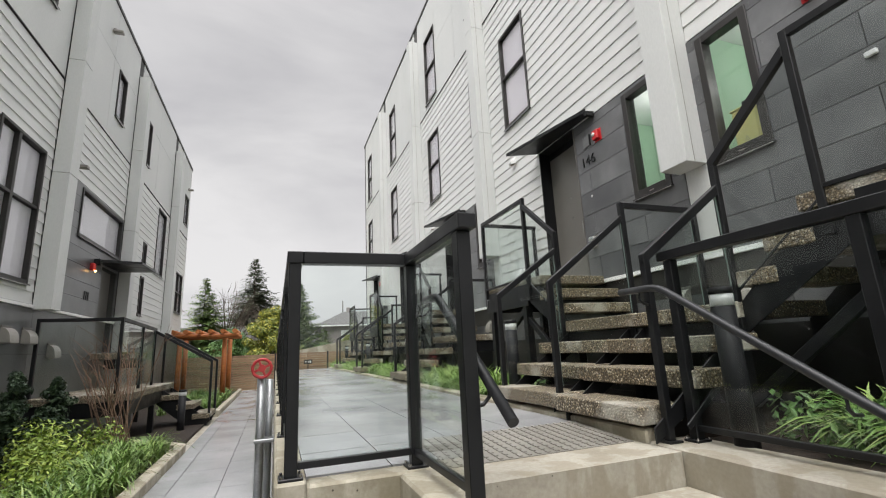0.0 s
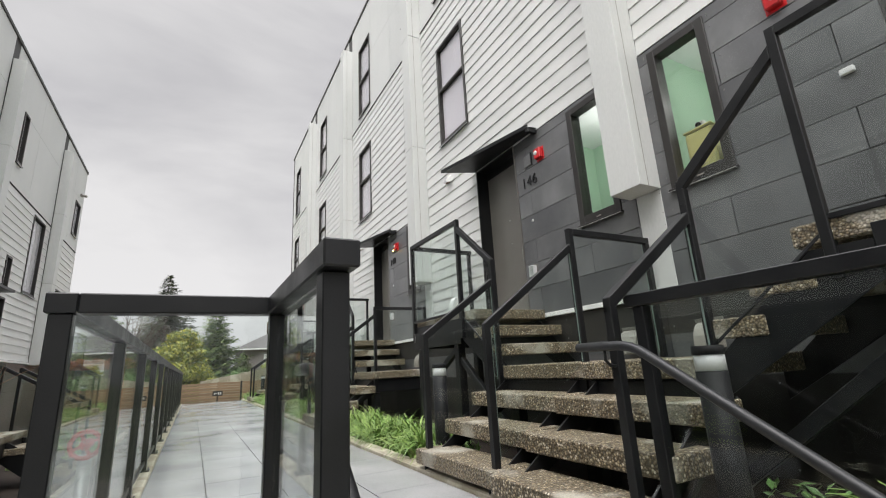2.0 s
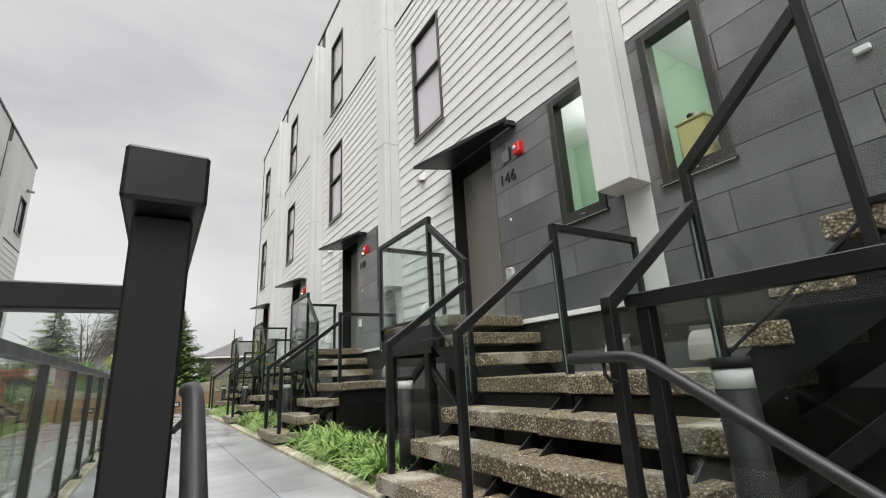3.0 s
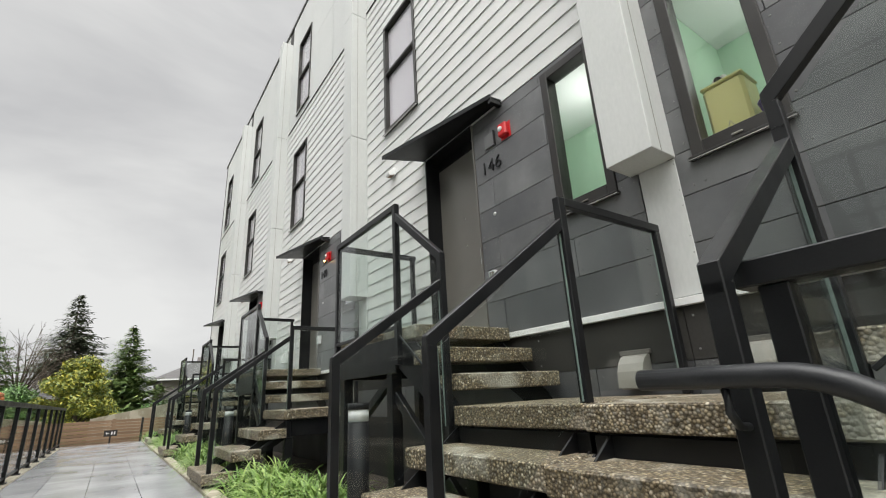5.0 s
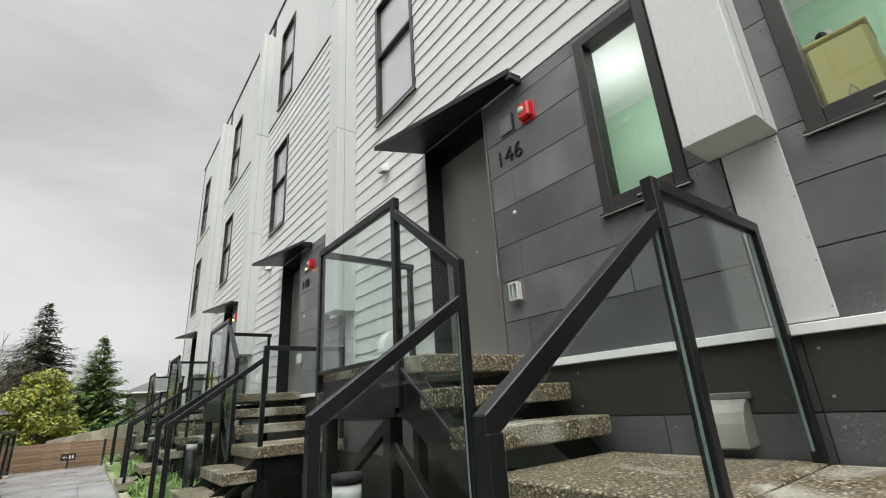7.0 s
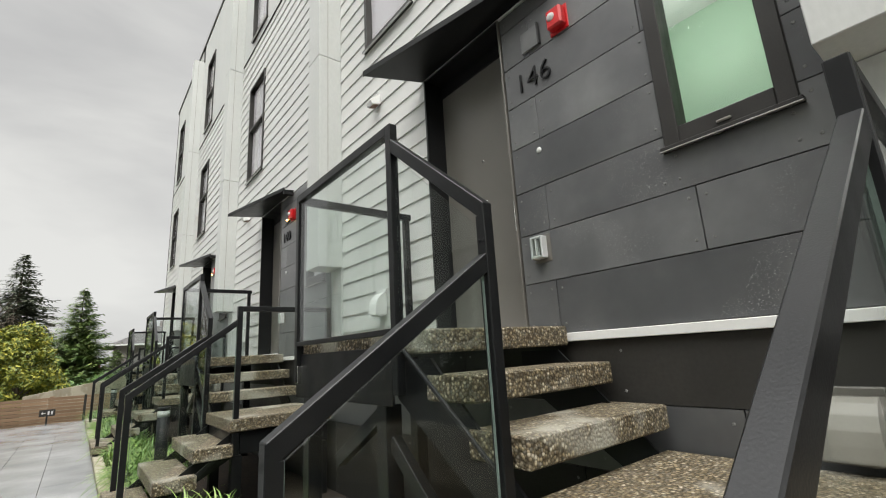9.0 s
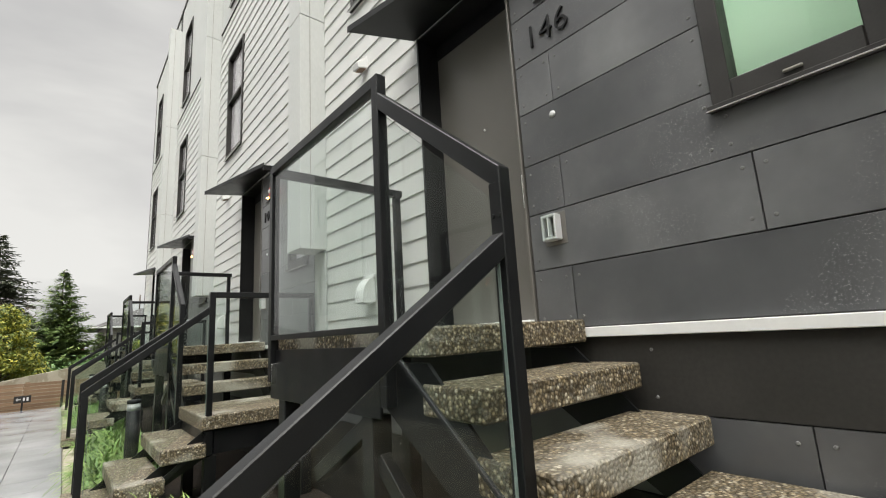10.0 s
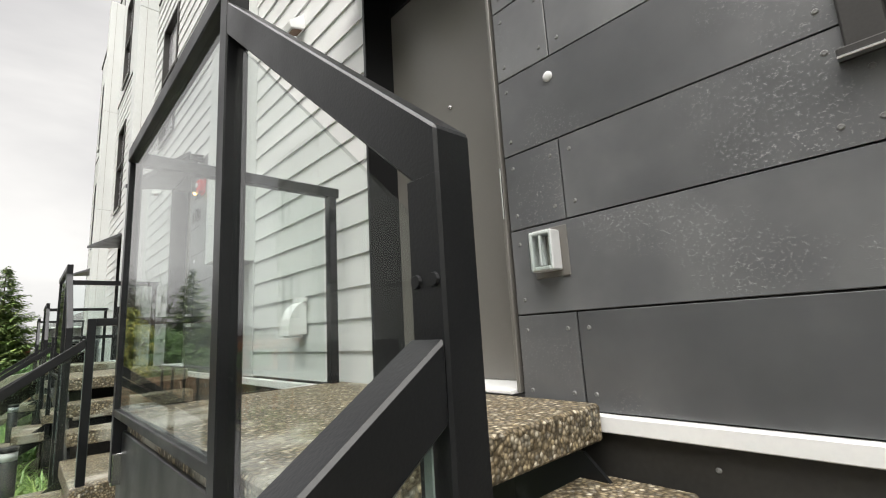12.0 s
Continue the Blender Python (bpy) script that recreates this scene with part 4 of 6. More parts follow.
# ---- entry stairs ----
def entry_stair(ends):
    st = thing("entry_stair", "open-riser stair with exposed-aggregate treads on black steel", "stair", "entry stairs", at=(2.96, AXIS + 0.5, 0.9))
    a, b = AXIS + 0.022, AXIS + ends[1]
    for i in range(3):
        x = 2.10 + 0.282 * i
        part("tread", bm_box(bmesh.new(), (x, a, 0.99 + 0.2 * i), (x + 0.325, AXIS + ends[min(i, 1)], 1.10 + 0.2 * i), 0.008), AGGREGATE, st)
    part("landing_slab", bm_box(bmesh.new(), (2.95, a, 1.60), (3.93, AXIS + 1.02, 1.713), 0.008), AGGREGATE, st)
    for i, y in enumerate((4.195, 4.445)):
        part("tread", bm_box(bmesh.new(), (2.985, y, 1.805 + 0.195 * i), (3.925, y + 0.30, 1.91 + 0.195 * i), 0.008), AGGREGATE, st)
    part("door_slab", bm_box(bmesh.new(), (2.985, 4.69, 2.195), (3.93, 6.18, 2.30), 0.008), AGGREGATE, st)
    for y in (a + 0.10, b - 0.10):
        bm = bmesh.new()
        bm_prism(bm, [(2.13, y - 0.006, 0.90), (2.13, y - 0.006, 0.985), (2.98, y - 0.006, 1.585), (3.05, y - 0.006, 1.585), (3.05, y - 0.006, 1.40)], (0, 0.012, 0))
        part("stringer", bm, BLACK_STEEL, st)
    for y in (a + 0.005, b - 0.03):
        part("tread_angle", bm_bar(bmesh.new(), (2.30, y + 0.015, 0.985), (2.98, y + 0.015, 1.50), 0.012, 0.035, 0.002), BLACK_STEEL, st)
    for x in (2.995, 3.86):
        bm = bmesh.new()
        bm_prism(bm, [(x, 4.10, 1.42), (x, 4.10, 1.585), (x, 4.72, 2.175), (x, 4.98, 2.175), (x, 4.98, 2.0)], (0.014, 0, 0))
        part("stringer", bm, BLACK_STEEL, st)
    part("landing_beam", bm_box(bmesh.new(), (2.985, a + 0.02, 1.40), (3.04, AXIS + 1.0, 1.588), 0.003), BLACK_STEEL, st)
    part("landing_beam", bm_box(bmesh.new(), (3.05, a + 0.04, 1.40), (3.9, a + 0.09, 1.588), 0.003), BLACK_STEEL, st)
    part("slab_beam", bm_box(bmesh.new(), (2.970, 4.99, 1.965), (2.984, 6.19, 2.236), 0.003), BLACK_STEEL, st)
    part("slab_beam", bm_box(bmesh.new(), (3.05, 6.12, 1.965), (3.93, 6.17, 2.178), 0.003), BLACK_STEEL, st)
    for x, y, z in ((3.03, 6.05, 1.964), (3.03, 5.12, 1.964), (3.03, AXIS + 0.10, 1.39), (3.03, AXIS + 0.92, 1.39), (3.85, 6.05, 1.964), (3.85, AXIS + 0.10, 1.39)):
        part("support_post", bm_box(bmesh.new(), (x - 0.045, y - 0.045, 0.86), (x + 0.045, y + 0.045, z), 0.004), BLACK_STEEL, st)
    part("brace", bm_bar(bmesh.new(), (3.03, 5.66, 1.64), (3.03, 5.10, 1.96), 0.05, 0.07, 0.003), BLACK_STEEL, st)
    part("brace", bm_bar(bmesh.new(), (3.03, AXIS + 0.95, 1.05), (3.03, 5.08, 1.80), 0.05, 0.07, 0.003), BLACK_STEEL, st)
    return st


def slope_rail(parent, p, q, w, drop):
    """A sloped rail with plumb-cut ends; p and q are the ends of its top edge."""
    p, q = Vector(p), Vector(q)
    side = Vector((-(q - p).y, (q - p).x, 0)).normalized() * w / 2
    bm = bmesh.new()
    bm_prism(bm, [p - side, q - side, q - side - Vector((0, 0, drop)), p - side - Vector((0, 0, drop))], side * 2)
    bmesh.ops.bevel(bm, geom=bm.edges[:], offset=0.003, segments=1, profile=0.5, affect="EDGES")
    return part("sloped_rail", bm, BLACK_STEEL, parent)


def pane(name, pts, thick, parent, axis_i, edges=True):
    """A glass plate with the outline pts, thick across the given axis."""
    d = [0, 0, 0]
    d[axis_i] = thick
    bm = bmesh.new()
    bm_prism(bm, pts, d)
    g = part(name, bm, GUARD_GLASS, parent, "clear glass pane")
    g.visible_shadow = False
    half = Vector(d) * 0.5
    for p, q in ((pts[0], pts[3]), (pts[1], pts[2])) if edges else ():
        part("pane_edge", bm_bar(bmesh.new(), Vector(p) + half, Vector(q) + half, 0.002, thick * 1.02, 0, up=d), GLASS_EDGE, g)
    return g


W = 0.046


def landing_railing():
    """The side rail of the lower flight and the glass guard round the door slab."""
    r = thing("stair_railing", "black steel railing with clear glass panes beside an entry stair", "railing", "stair railings", at=(2.97, 4.9, 0.95))
    yl, xf = 4.28, 2.955
    def post(x, y, z0, z1):
        part("post", bm_box(bmesh.new(), (x - W / 2, y - W / 2, z0), (x + W / 2, y + W / 2, z1), 0.003), BLACK_STEEL, r)
    post(2.193, yl, 0.897, 1.973)
    post(xf - 0.005, yl, 1.40, 2.684)
    post(xf, 4.905, 2.02, 3.338)
    post(xf + 0.008, 6.13, 2.06, 3.338)
    post(3.86, 6.13, 2.302, 3.286)
    part("base_plate", bm_box(bmesh.new(), (2.143, yl - 0.05, 0.896), (2.243, yl + 0.05, 0.908), 0.003), BLACK_STEEL, r)
    part("channel", bm_bar(bmesh.new(), (xf, 4.31, 1.786), (xf, 4.88, 2.231), 0.014, 0.016, 0.002), TUBE, r, "grey metal channel under the sloping glass")
    slope_rail(r, (2.193 - W / 2, yl, 2.014), (xf - W / 2 - 0.006, yl, 2.535), W, 0.070)
    slope_rail(r, (xf - 0.005, yl - W / 2, 2.726), (xf, 4.905 - W / 2 - 0.001, 3.250), W, 0.076)
    part("top_rail", bm_box(bmesh.new(), (xf - W / 2, 4.905 + W / 2, 3.286), (xf + W / 2, 6.13 - W / 2, 3.338), 0.003), BLACK_STEEL, r)
    part("top_rail", bm_box(bmesh.new(), (xf + W / 2, 6.13 - W / 2, 3.286), (3.90, 6.13 + W / 2, 3.338), 0.003), BLACK_STEEL, r)
    part("bottom_rail", bm_box(bmesh.new(), (xf - 0.015, 4.905 + W / 2, 2.29), (xf + 0.015, 6.13 - W / 2, 2.318), 0.002), BLACK_STEEL, r)
    part("bracket", bm_box(bmesh.new(), (xf - 0.012, 6.10, 2.05), (xf + 0.03, 6.14, 2.16), 0.003), STEEL_BRIGHT, r)
    for y in (yl - 0.012, yl + 0.012):
        bm = bmesh.new()
        bmesh.ops.create_cone(bm, cap_ends=True, segments=10, radius1=0.008, radius2=0.006, depth=0.008, matrix=Matrix.Translation((xf - W / 2 - 0.004, y, 2.585)) @ Matrix.Rotation(-math.pi / 2, 4, "Y"))
        part("bolt", bm, BLACK_STEEL, r)
    pane("glass_pane", [(2.222, yl - 0.005, 1.08), (2.92, yl - 0.005, 1.60), (2.92, yl - 0.005, 2.455), (2.222, yl - 0.005, 1.965)], 0.010, r, 1)
    pane("glass_pane", [(xf - 0.005, 4.325, 1.806), (xf - 0.005, 4.875, 2.238), (xf - 0.005, 4.875, 3.155), (xf - 0.005, 4.325, 2.655)], 0.010, r, 0, False)
    pane("glass_pane", [(xf - 0.005, 4.94, 2.32), (xf - 0.005, 6.095, 2.32), (xf - 0.005, 6.095, 3.282), (xf - 0.005, 4.94, 3.282)], 0.010, r, 0, False)
    pane("glass_pane", [(3.01, 6.14, 2.31), (3.82, 6.14, 2.31), (3.82, 6.14, 3.282), (3.01, 6.14, 3.282)], 0.010, r, 1, False)
    return r


def divider_railing():
    """The rail on the party-wall side of the lower flight and its landing."""
    r = thing("stair_railing", "black steel railing with glass between two flights", "railing", "stair railings", at=(3.0, AXIS + 0.03, 1.0))
    y, yf = AXIS + 0.040, AXIS + 0.086
    for x, py, z0, z1 in ((2.175, yf, 0.96, 1.968), (3.0, y, 1.714, 2.742), (3.90, y, 1.714, 2.692)):
        part("post", bm_box(bmesh.new(), (x - W / 2, py - W / 2, z0), (x + W / 2, py + W / 2, z1), 0.003), BLACK_STEEL, r)
    slope_rail(r, (2.175 - W / 2, yf, 2.002), (3.0 - W / 2 - 0.001, y, 2.616), W - 0.004, 0.066)
    part("top_rail", bm_box(bmesh.new(), (3.0 + W / 2, y - W / 2, 2.693), (3.926, y + W / 2, 2.742), 0.003), BLACK_STEEL, r)
    pane("glass_pane", [(2.21, yf - 0.007, 1.15), (2.975, y - 0.004, 1.72), (2.975, y - 0.004, 2.54), (2.21, yf - 0.007, 1.955)], 0.010, r, 1)
    pane("glass_pane", [(3.025, y - 0.005, 1.76), (3.85, y - 0.005, 1.76), (3.85, y - 0.005, 2.684), (3.025, y - 0.005, 2.684)], 0.010, r, 1)
    return r


def bollard():
    b = thing("path_bollard", "charcoal cylinder path light with white lens band", "bollard light", "path bollards", at=(2.46, 4.55, 0.89))
    def ring(z0, z1, r0):
        return bm_tube(bmesh.new(), [(2.46, 4.55, z0), (2.46, 4.55, z1)], r0, 24)
    part("post", ring(0.88, 1.655, 0.064), BOLLARD, b)
    part("lens_band", ring(1.657, 1.725, 0.0625), LENS_WHITE, b)
    part("cap", ring(1.727, 1.765, 0.066), BOLLARD, b)
    return b


makers = [entry_stair((1.14, 1.14)), landing_railing(), divider_railing(), bollard()]
for ob in makers:
    for k in range(1, 4):
        shift = Vector((0.20, 0.45, 0)) if ob is makers[3] else Vector((0, 0, 0))
        copy_thing(ob, Matrix.Translation(ob.location + Vector((0, BAY * k, 0)) + shift))
narrow = entry_stair((0.93, 1.09))
narrow.matrix_basis = Matrix.Translation((narrow.location.x - 0.035, 2 * 3.225 - narrow.location.y, narrow.location.z - 0.004)) @ Matrix.Diagonal((1, -1, 1, 1))
for ob, mirror in ((makers[1], 3.262), (makers[3], 3.262)):
    copy_thing(ob, Matrix.Translation((ob.location.x, 2 * mirror - ob.location.y, ob.location.z)) @ Matrix.Diagonal((1, -1, 1, 1)))

# ---- guards and handrails of the raised walk ----
G = 0.078


def guard(name_label, pts, posts, top, foot, at, feet={}):
    """A glass guard: a flat top rail through pts, posts, a bottom rail and a pane in each field."""
    base_foot = foot
    g = thing("glass_guard", name_label, "guard rail", "walkway guards", at=at)
    for p, q in zip(pts, pts[1:]):
        d = (Vector(q) - Vector(p)).normalized() * G / 2
        part("top_rail", bm_bar(bmesh.new(), (p[0] - d.x, p[1] - d.y, top - 0.03), (q[0] + (d.x if q == pts[-1] else -d.x), q[1] + (d.y if q == pts[-1] else -d.y), top - 0.03), G, 0.06, 0.004), BLACK_STEEL, g)
    for x, y in posts:
        foot = feet.get((x, y), base_foot)
        part("post", bm_box(bmesh.new(), (x - 0.029, y - 0.029, foot), (x + 0.029, y + 0.029, top - 0.061), 0.003), BLACK_STEEL, g)
        bm = bm_box(bmesh.new(), (x - 0.055, y - 0.05, foot - 0.002), (x + 0.055, y + 0.05, foot + 0.012), 0.003)
        plate = part("base_plate", bm, BLACK_STEEL, g)
        bm = bmesh.new()
        for sx, sy in ((-1, -1), (1, -1), (-1, 1), (1, 1)):
            bmesh.ops.create_cone(bm, cap_ends=True, segments=6, radius1=0.008, radius2=0.008, depth=0.012, matrix=Matrix.Translation((x + sx * 0.043, y + sy * 0.039, foot + 0.018)))
        part("bolt", bm, STEEL_BRIGHT, plate)
    for p, q in zip(posts, posts[1:]):
        foot = min(feet.get(p, base_foot), feet.get(q, base_foot))
        v = Vector((q[0] - p[0], q[1] - p[1], 0)).normalized()
        a = Vector((p[0], p[1], 0)) + v * 0.03
        b = Vector((q[0], q[1], 0)) - v * 0.03
        part("bottom_rail", bm_bar(bmesh.new(), (a.x, a.y, foot + 0.075), (b.x, b.y, foot + 0.075), 0.03, 0.032, 0.002), BLACK_STEEL, g)
        n = Vector((-v.y, v.x, 0)) * 0.005
        bm = bmesh.new()
        bm_prism(bm, [a + n * -1 + Vector((0, 0, foot + 0.092)), b + n * -1 + Vector((0, 0, foot + 0.092)), b + n * -1 + Vector((0, 0, top - 0.062)), a + n * -1 + Vector((0, 0, top - 0.062))], n * 2)
        gp = part("glass_pane", bm, GUARD_GLASS, g, "clear glass pane")
        gp.visible_shadow = False
    return g


guard("black steel and glass guard along the raised walkway", [(0.706, 1.645), (0.706, 2.43), (0.10, 2.43), (0.10, 19.7)],
      [(0.706, 1.68), (0.706, 2.43), (0.10, 2.43)] + [(0.10, 2.43 + 1.235 * i) for i in range(1, 15)], 2.009, 0.936, (0.10, 2.43, 0.936), {(0.706, 1.68): 0.913, (0.706, 2.43): 0.916})
guard("black steel and glass guard on the retaining wall", [(2.345, 2.22), (2.345, -2.6)], [(2.345, 2.19), (2.345, 1.19), (2.345, -0.05), (2.345, -1.30), (2.345, -2.55)], 2.03, 0.896, (2.345, 0.0, 0.896))


def handrail(x, pts, brackets, side):
    h = thing("handrail", "grey-black round steel handrail beside the concrete steps", "handrail", "step handrails", at=(x, pts[-1][0], pts[-1][1]))
    smooth = []
    P = [Vector((x, a, b)) for a, b in pts]
    for i, p in enumerate(P):
        if 0 < i < len(P) - 1:
            u, v = (P[i - 1] - p).normalized() * 0.07, (P[i + 1] - p).normalized() * 0.07
            for t in (0, 0.25, 0.5, 0.75, 1):
                smooth.append((p + u).lerp(p, t).lerp(p.lerp(p + v, t), t))
        else:
            smooth.append(p)
    part("tube", bm_tube(bmesh.new(), smooth, 0.021, 18), TUBE, h)
    for y, z in brackets:
        part("bracket", bm_tube(bmesh.new(), [(x, y, z - 0.018), (x, y, z - 0.06), (x + side * 0.025, y, z - 0.085), (x + side * 0.075, y, z - 0.09)], 0.008, 10), TUBE, h)
    return h


handrail(2.11, [(2.40, 1.79), (2.09, 1.785), (1.11, 1.165), (0.62, 0.86)], [(2.24, 1.787), (1.25, 1.25)], 1)
handrail(0.785, [(2.42, 1.755), (2.22, 1.755), (1.50, 1.235)], [(2.36, 1.755), (1.68, 1.365)], -1)

# ---- standpipe ----
sp = thing("standpipe", "galvanised standpipe pair with a red valve wheel", "standpipe", at=(-0.09, 4.4, LOW))
part("pipe", bm_tube(bmesh.new(), [(-0.085, 4.35, LOW), (-0.085, 4.35, 1.34)], 0.036, 16), PIPE, sp)
part("pipe", bm_tube(bmesh.new(), [(-0.02, 4.47, LOW), (-0.02, 4.47, 1.30)], 0.030, 16), PIPE, sp)
part("clamp", bm_box(bmesh.new(), (-0.13, 4.30, 0.80), (0.03, 4.52, 0.83), 0.006), PIPE, sp)
bm = bmesh.new()
bm_tube(bm, [(-0.085 + 0.075 * math.cos(t), 4.30, 1.40 + 0.075 * math.sin(t)) for t in [math.tau * i / 24 for i in range(25)]], 0.013, 8, False)
for i in range(4):
    t = math.tau * i / 4 + 0.4
    bm_bar(bm, (-0.085, 4.30, 1.40), (-0.085 + 0.07 * math.cos(t), 4.30, 1.40 + 0.07 * math.sin(t)), 0.014, 0.018, 0.002)
part("valve_wheel", bm, RED_PAINT, sp, "red painted valve wheel")
part("valve_body", bm_tube(bmesh.new(), [(-0.085, 4.29, 1.40), (-0.085, 4.40, 1.40)], 0.03, 12), RED_PAINT, sp)

# ---- west row of homes ----
WX = -3.45
W_SOUTH, W_NORTH, W_ROOF = -6.0, 19.95, 9.15
W_WINS = [((7.00, 8.26, 2.70, 4.78), 3.85, 7.50), ((2.6, 3.9, 2.70, 4.78), 3.85, 3.1), ((10.85, 11.40, 6.80, 7.93), None, None), ((9.75, 12.10, 3.83, 4.74), None, None),
          ((15.25, 16.25, 4.07, 6.08), None, None), ((13.95, 14.30, 3.95, 4.70), None, None), ((13.95, 14.30, 2.72, 3.77), None, None),
          ((18.9, 19.6, 6.65, 7.80), None, None), ((18.2, 19.5, 3.2, 4.66), 3.95, 18.85), ((7.1, 7.9, 7.1, 8.5), None, None), ((13.4, 13.75, 6.75, 8.0), None, None),
          ((2.7, 3.5, 7.1, 8.5), None, None)]
W_DOOR = (11.17, 12.08, 1.75, 3.50)
w_holes = [r for r, _, _ in W_WINS] + [W_DOOR]
bm = bmesh.new()
for a, b, c, d in minus((W_SOUTH, W_NORTH, 0.1, W_ROOF), w_holes):
    bm_box(bm, (WX - 0.18, a, c), (WX, b, d))
solid("wall_west", bm, DARK_VOID, "clad front wall of the west row of homes", "wall", kind="structure")
bm = bmesh.new()
bm_box(bm, (-12.0, W_NORTH - 0.2, 0.1), (WX - 0.185, W_NORTH, W_ROOF))
bm_box(bm, (-12.0, W_SOUTH, 0.1), (WX - 0.185, W_SOUTH + 0.2, W_ROOF))
bm_box(bm, (-12.2, W_SOUTH, 0.1), (-12.005, W_NORTH, W_ROOF))
solid("wall_west_rear", bm, WHITE_PANEL, "white side and rear walls of the west row", "wall", kind="structure")
solid("roof_west", bm_box(bmesh.new(), (-11.99, W_SOUTH + 0.205, W_ROOF - 0.3), (WX - 0.19, W_NORTH - 0.205, W_ROOF - 0.1)), ROOF_GREY, "flat grey roof of the west row", "roof", kind="structure")
solid("trim_parapet_west", bm_box(bmesh.new(), (WX - 0.22, W_SOUTH - 0.02, W_ROOF + 0.002), (WX + 0.035, W_NORTH + 0.02, W_ROOF + 0.08), 0.005), FRAME_DARK, "dark metal parapet cap of the west row", "trim", kind="structure")
solid("trim_base_flashing_west", bm_box(bmesh.new(), (WX + 0.002, W_SOUTH, 2.375), (WX + 0.045, W_NORTH, 2.42), 0.003), WHITE_METAL, "white metal base flashing strip", "trim", kind="structure")
bm = bmesh.new()
for z in (2.2, 5.1):
    bm_box(bm, (-11.9, W_SOUTH + 0.21, z), (WX - 0.19, W_NORTH - 0.21, z + 0.2))
solid("floor_slabs_west", bm, CEILING_WHITE, "white ceilings and floors inside the west homes", "floor", kind="structure")
# the pale backing colours in the overcast sky that these panes reflect
for r, mid, mull in W_WINS:
    window(number, r, WX + 0.012, 1, mid, BLIND_AND_SKY, mull, label="dark-framed window of the west row, pale backing standing in for reflected sky")
    number += 1


def west_board(y0, y1, z0, z1):
    bm = bmesh.new()
    o = [(WX, y0, z0 + 0.003), (WX + 0.0210, y0, z0), (WX + 0.0205, y0, z0 + 0.002), (WX + 0.0055, y0, z1 + 0.003), (WX, y0, z1 + 0.004)]
    return bm_prism(bm, o, (0, y1 - y0, 0))


W_COLS = [(4.55, 4.87), (8.50, 8.82), (12.20, 12.52), (16.75, 17.10)]
spans = [(W_SOUTH, 4.55), (4.87, 8.50), (8.82, 12.20), (12.52, 16.75), (17.10, W_NORTH)]
for i, (a, b) in enumerate(spans):
    lap = tagged(new("siding_west"), "white horizontal lap siding on the west row", "siding", kind="structure")
    z = 2.43 if i != 2 else 4.80
    while z < 6.18:
        z1 = min(z + PITCH, 6.2)
        for y0, y1, c, d in board_pieces(a + 0.003, b - 0.003, z, z1, w_holes):
            part("board", west_board(y0, y1, c, d), WHITE_SIDING, lap)
        z += PITCH
    up = tagged(new("upper_cladding_west"), "smooth white panels of the west row", "cladding", kind="structure")
    mid = (a + b) / 2
    for y0, y1 in ((a, mid), (mid, b)):
        for z0, z1 in ((6.215, 7.98), (7.98, W_ROOF)):
            bm = bmesh.new()
            for p, q, c, d in minus((y0 + 0.004, y1 - 0.004, z0 + 0.004, z1 - 0.004), w_holes):
                bm_box(bm, (WX + 0.001, p, c), (WX + 0.012, q, d))
            part("panel", bm, WHITE_PANEL, up)
    part("cover_strip", bm_box(bmesh.new(), (WX + 0.001, a, 6.202), (WX + 0.026, b, 6.216)), FRAME_DARK, up)
base_west = tagged(new("dark_cladding_west"), "charcoal panels at the foot of the west row", "cladding", kind="structure")
y = W_SOUTH
while y < W_NORTH:
    for z0, z1 in ((0.2, 1.0), (1.0, 1.7), (1.7, 2.372)):
        bm = bmesh.new()
        for p, q, c, d in minus((y + 0.003, min(y + 1.62, W_NORTH) - 0.003, z0 + 0.003, z1 - 0.003), w_holes):
            bm_box(bm, (WX + 0.001, p, c), (WX + 0.015, q, d))
        part("panel", bm, DARK_PANEL, base_west)
    y += 1.62
for z0, z1 in ((2.43, 2.73), (2.73, 3.03), (3.03, 3.33), (3.33, 3.63), (3.63, 3.93), (3.93, 4.23), (4.23, 4.53), (4.53, 4.795)):
    bm = bmesh.new()
    for p, q, c, d in minus((8.825, 12.197, z0 + 0.003, z1 - 0.003), w_holes):
        bm_box(bm, (WX + 0.001, p, c), (WX + 0.015, q, d))
    part("panel", bm, DARK_PANEL, base_west)
for y0, y1 in W_COLS:
    c = thing("column", "white boxed column on the west row", "column", "white boxed columns", "structure", at=(-3.33, (y0 + y1) / 2, 2.35))
    for a, b in ((2.35 if y0 != 12.20 else 1.75, 4.55), (4.55, 6.60), (6.60, 8.62)):
        part("casing", bm_box(bmesh.new(), (WX + 0.027, y0, a + 0.004), (-3.19, y1, b - 0.004), 0.004), WHITE_PANEL, c)
    part("core", bm_box(bmesh.new(), (WX + 0.028, y0 + 0.01, 2.37), (-3.20, y1 - 0.01, 8.6)), HOOD_GREY, c)

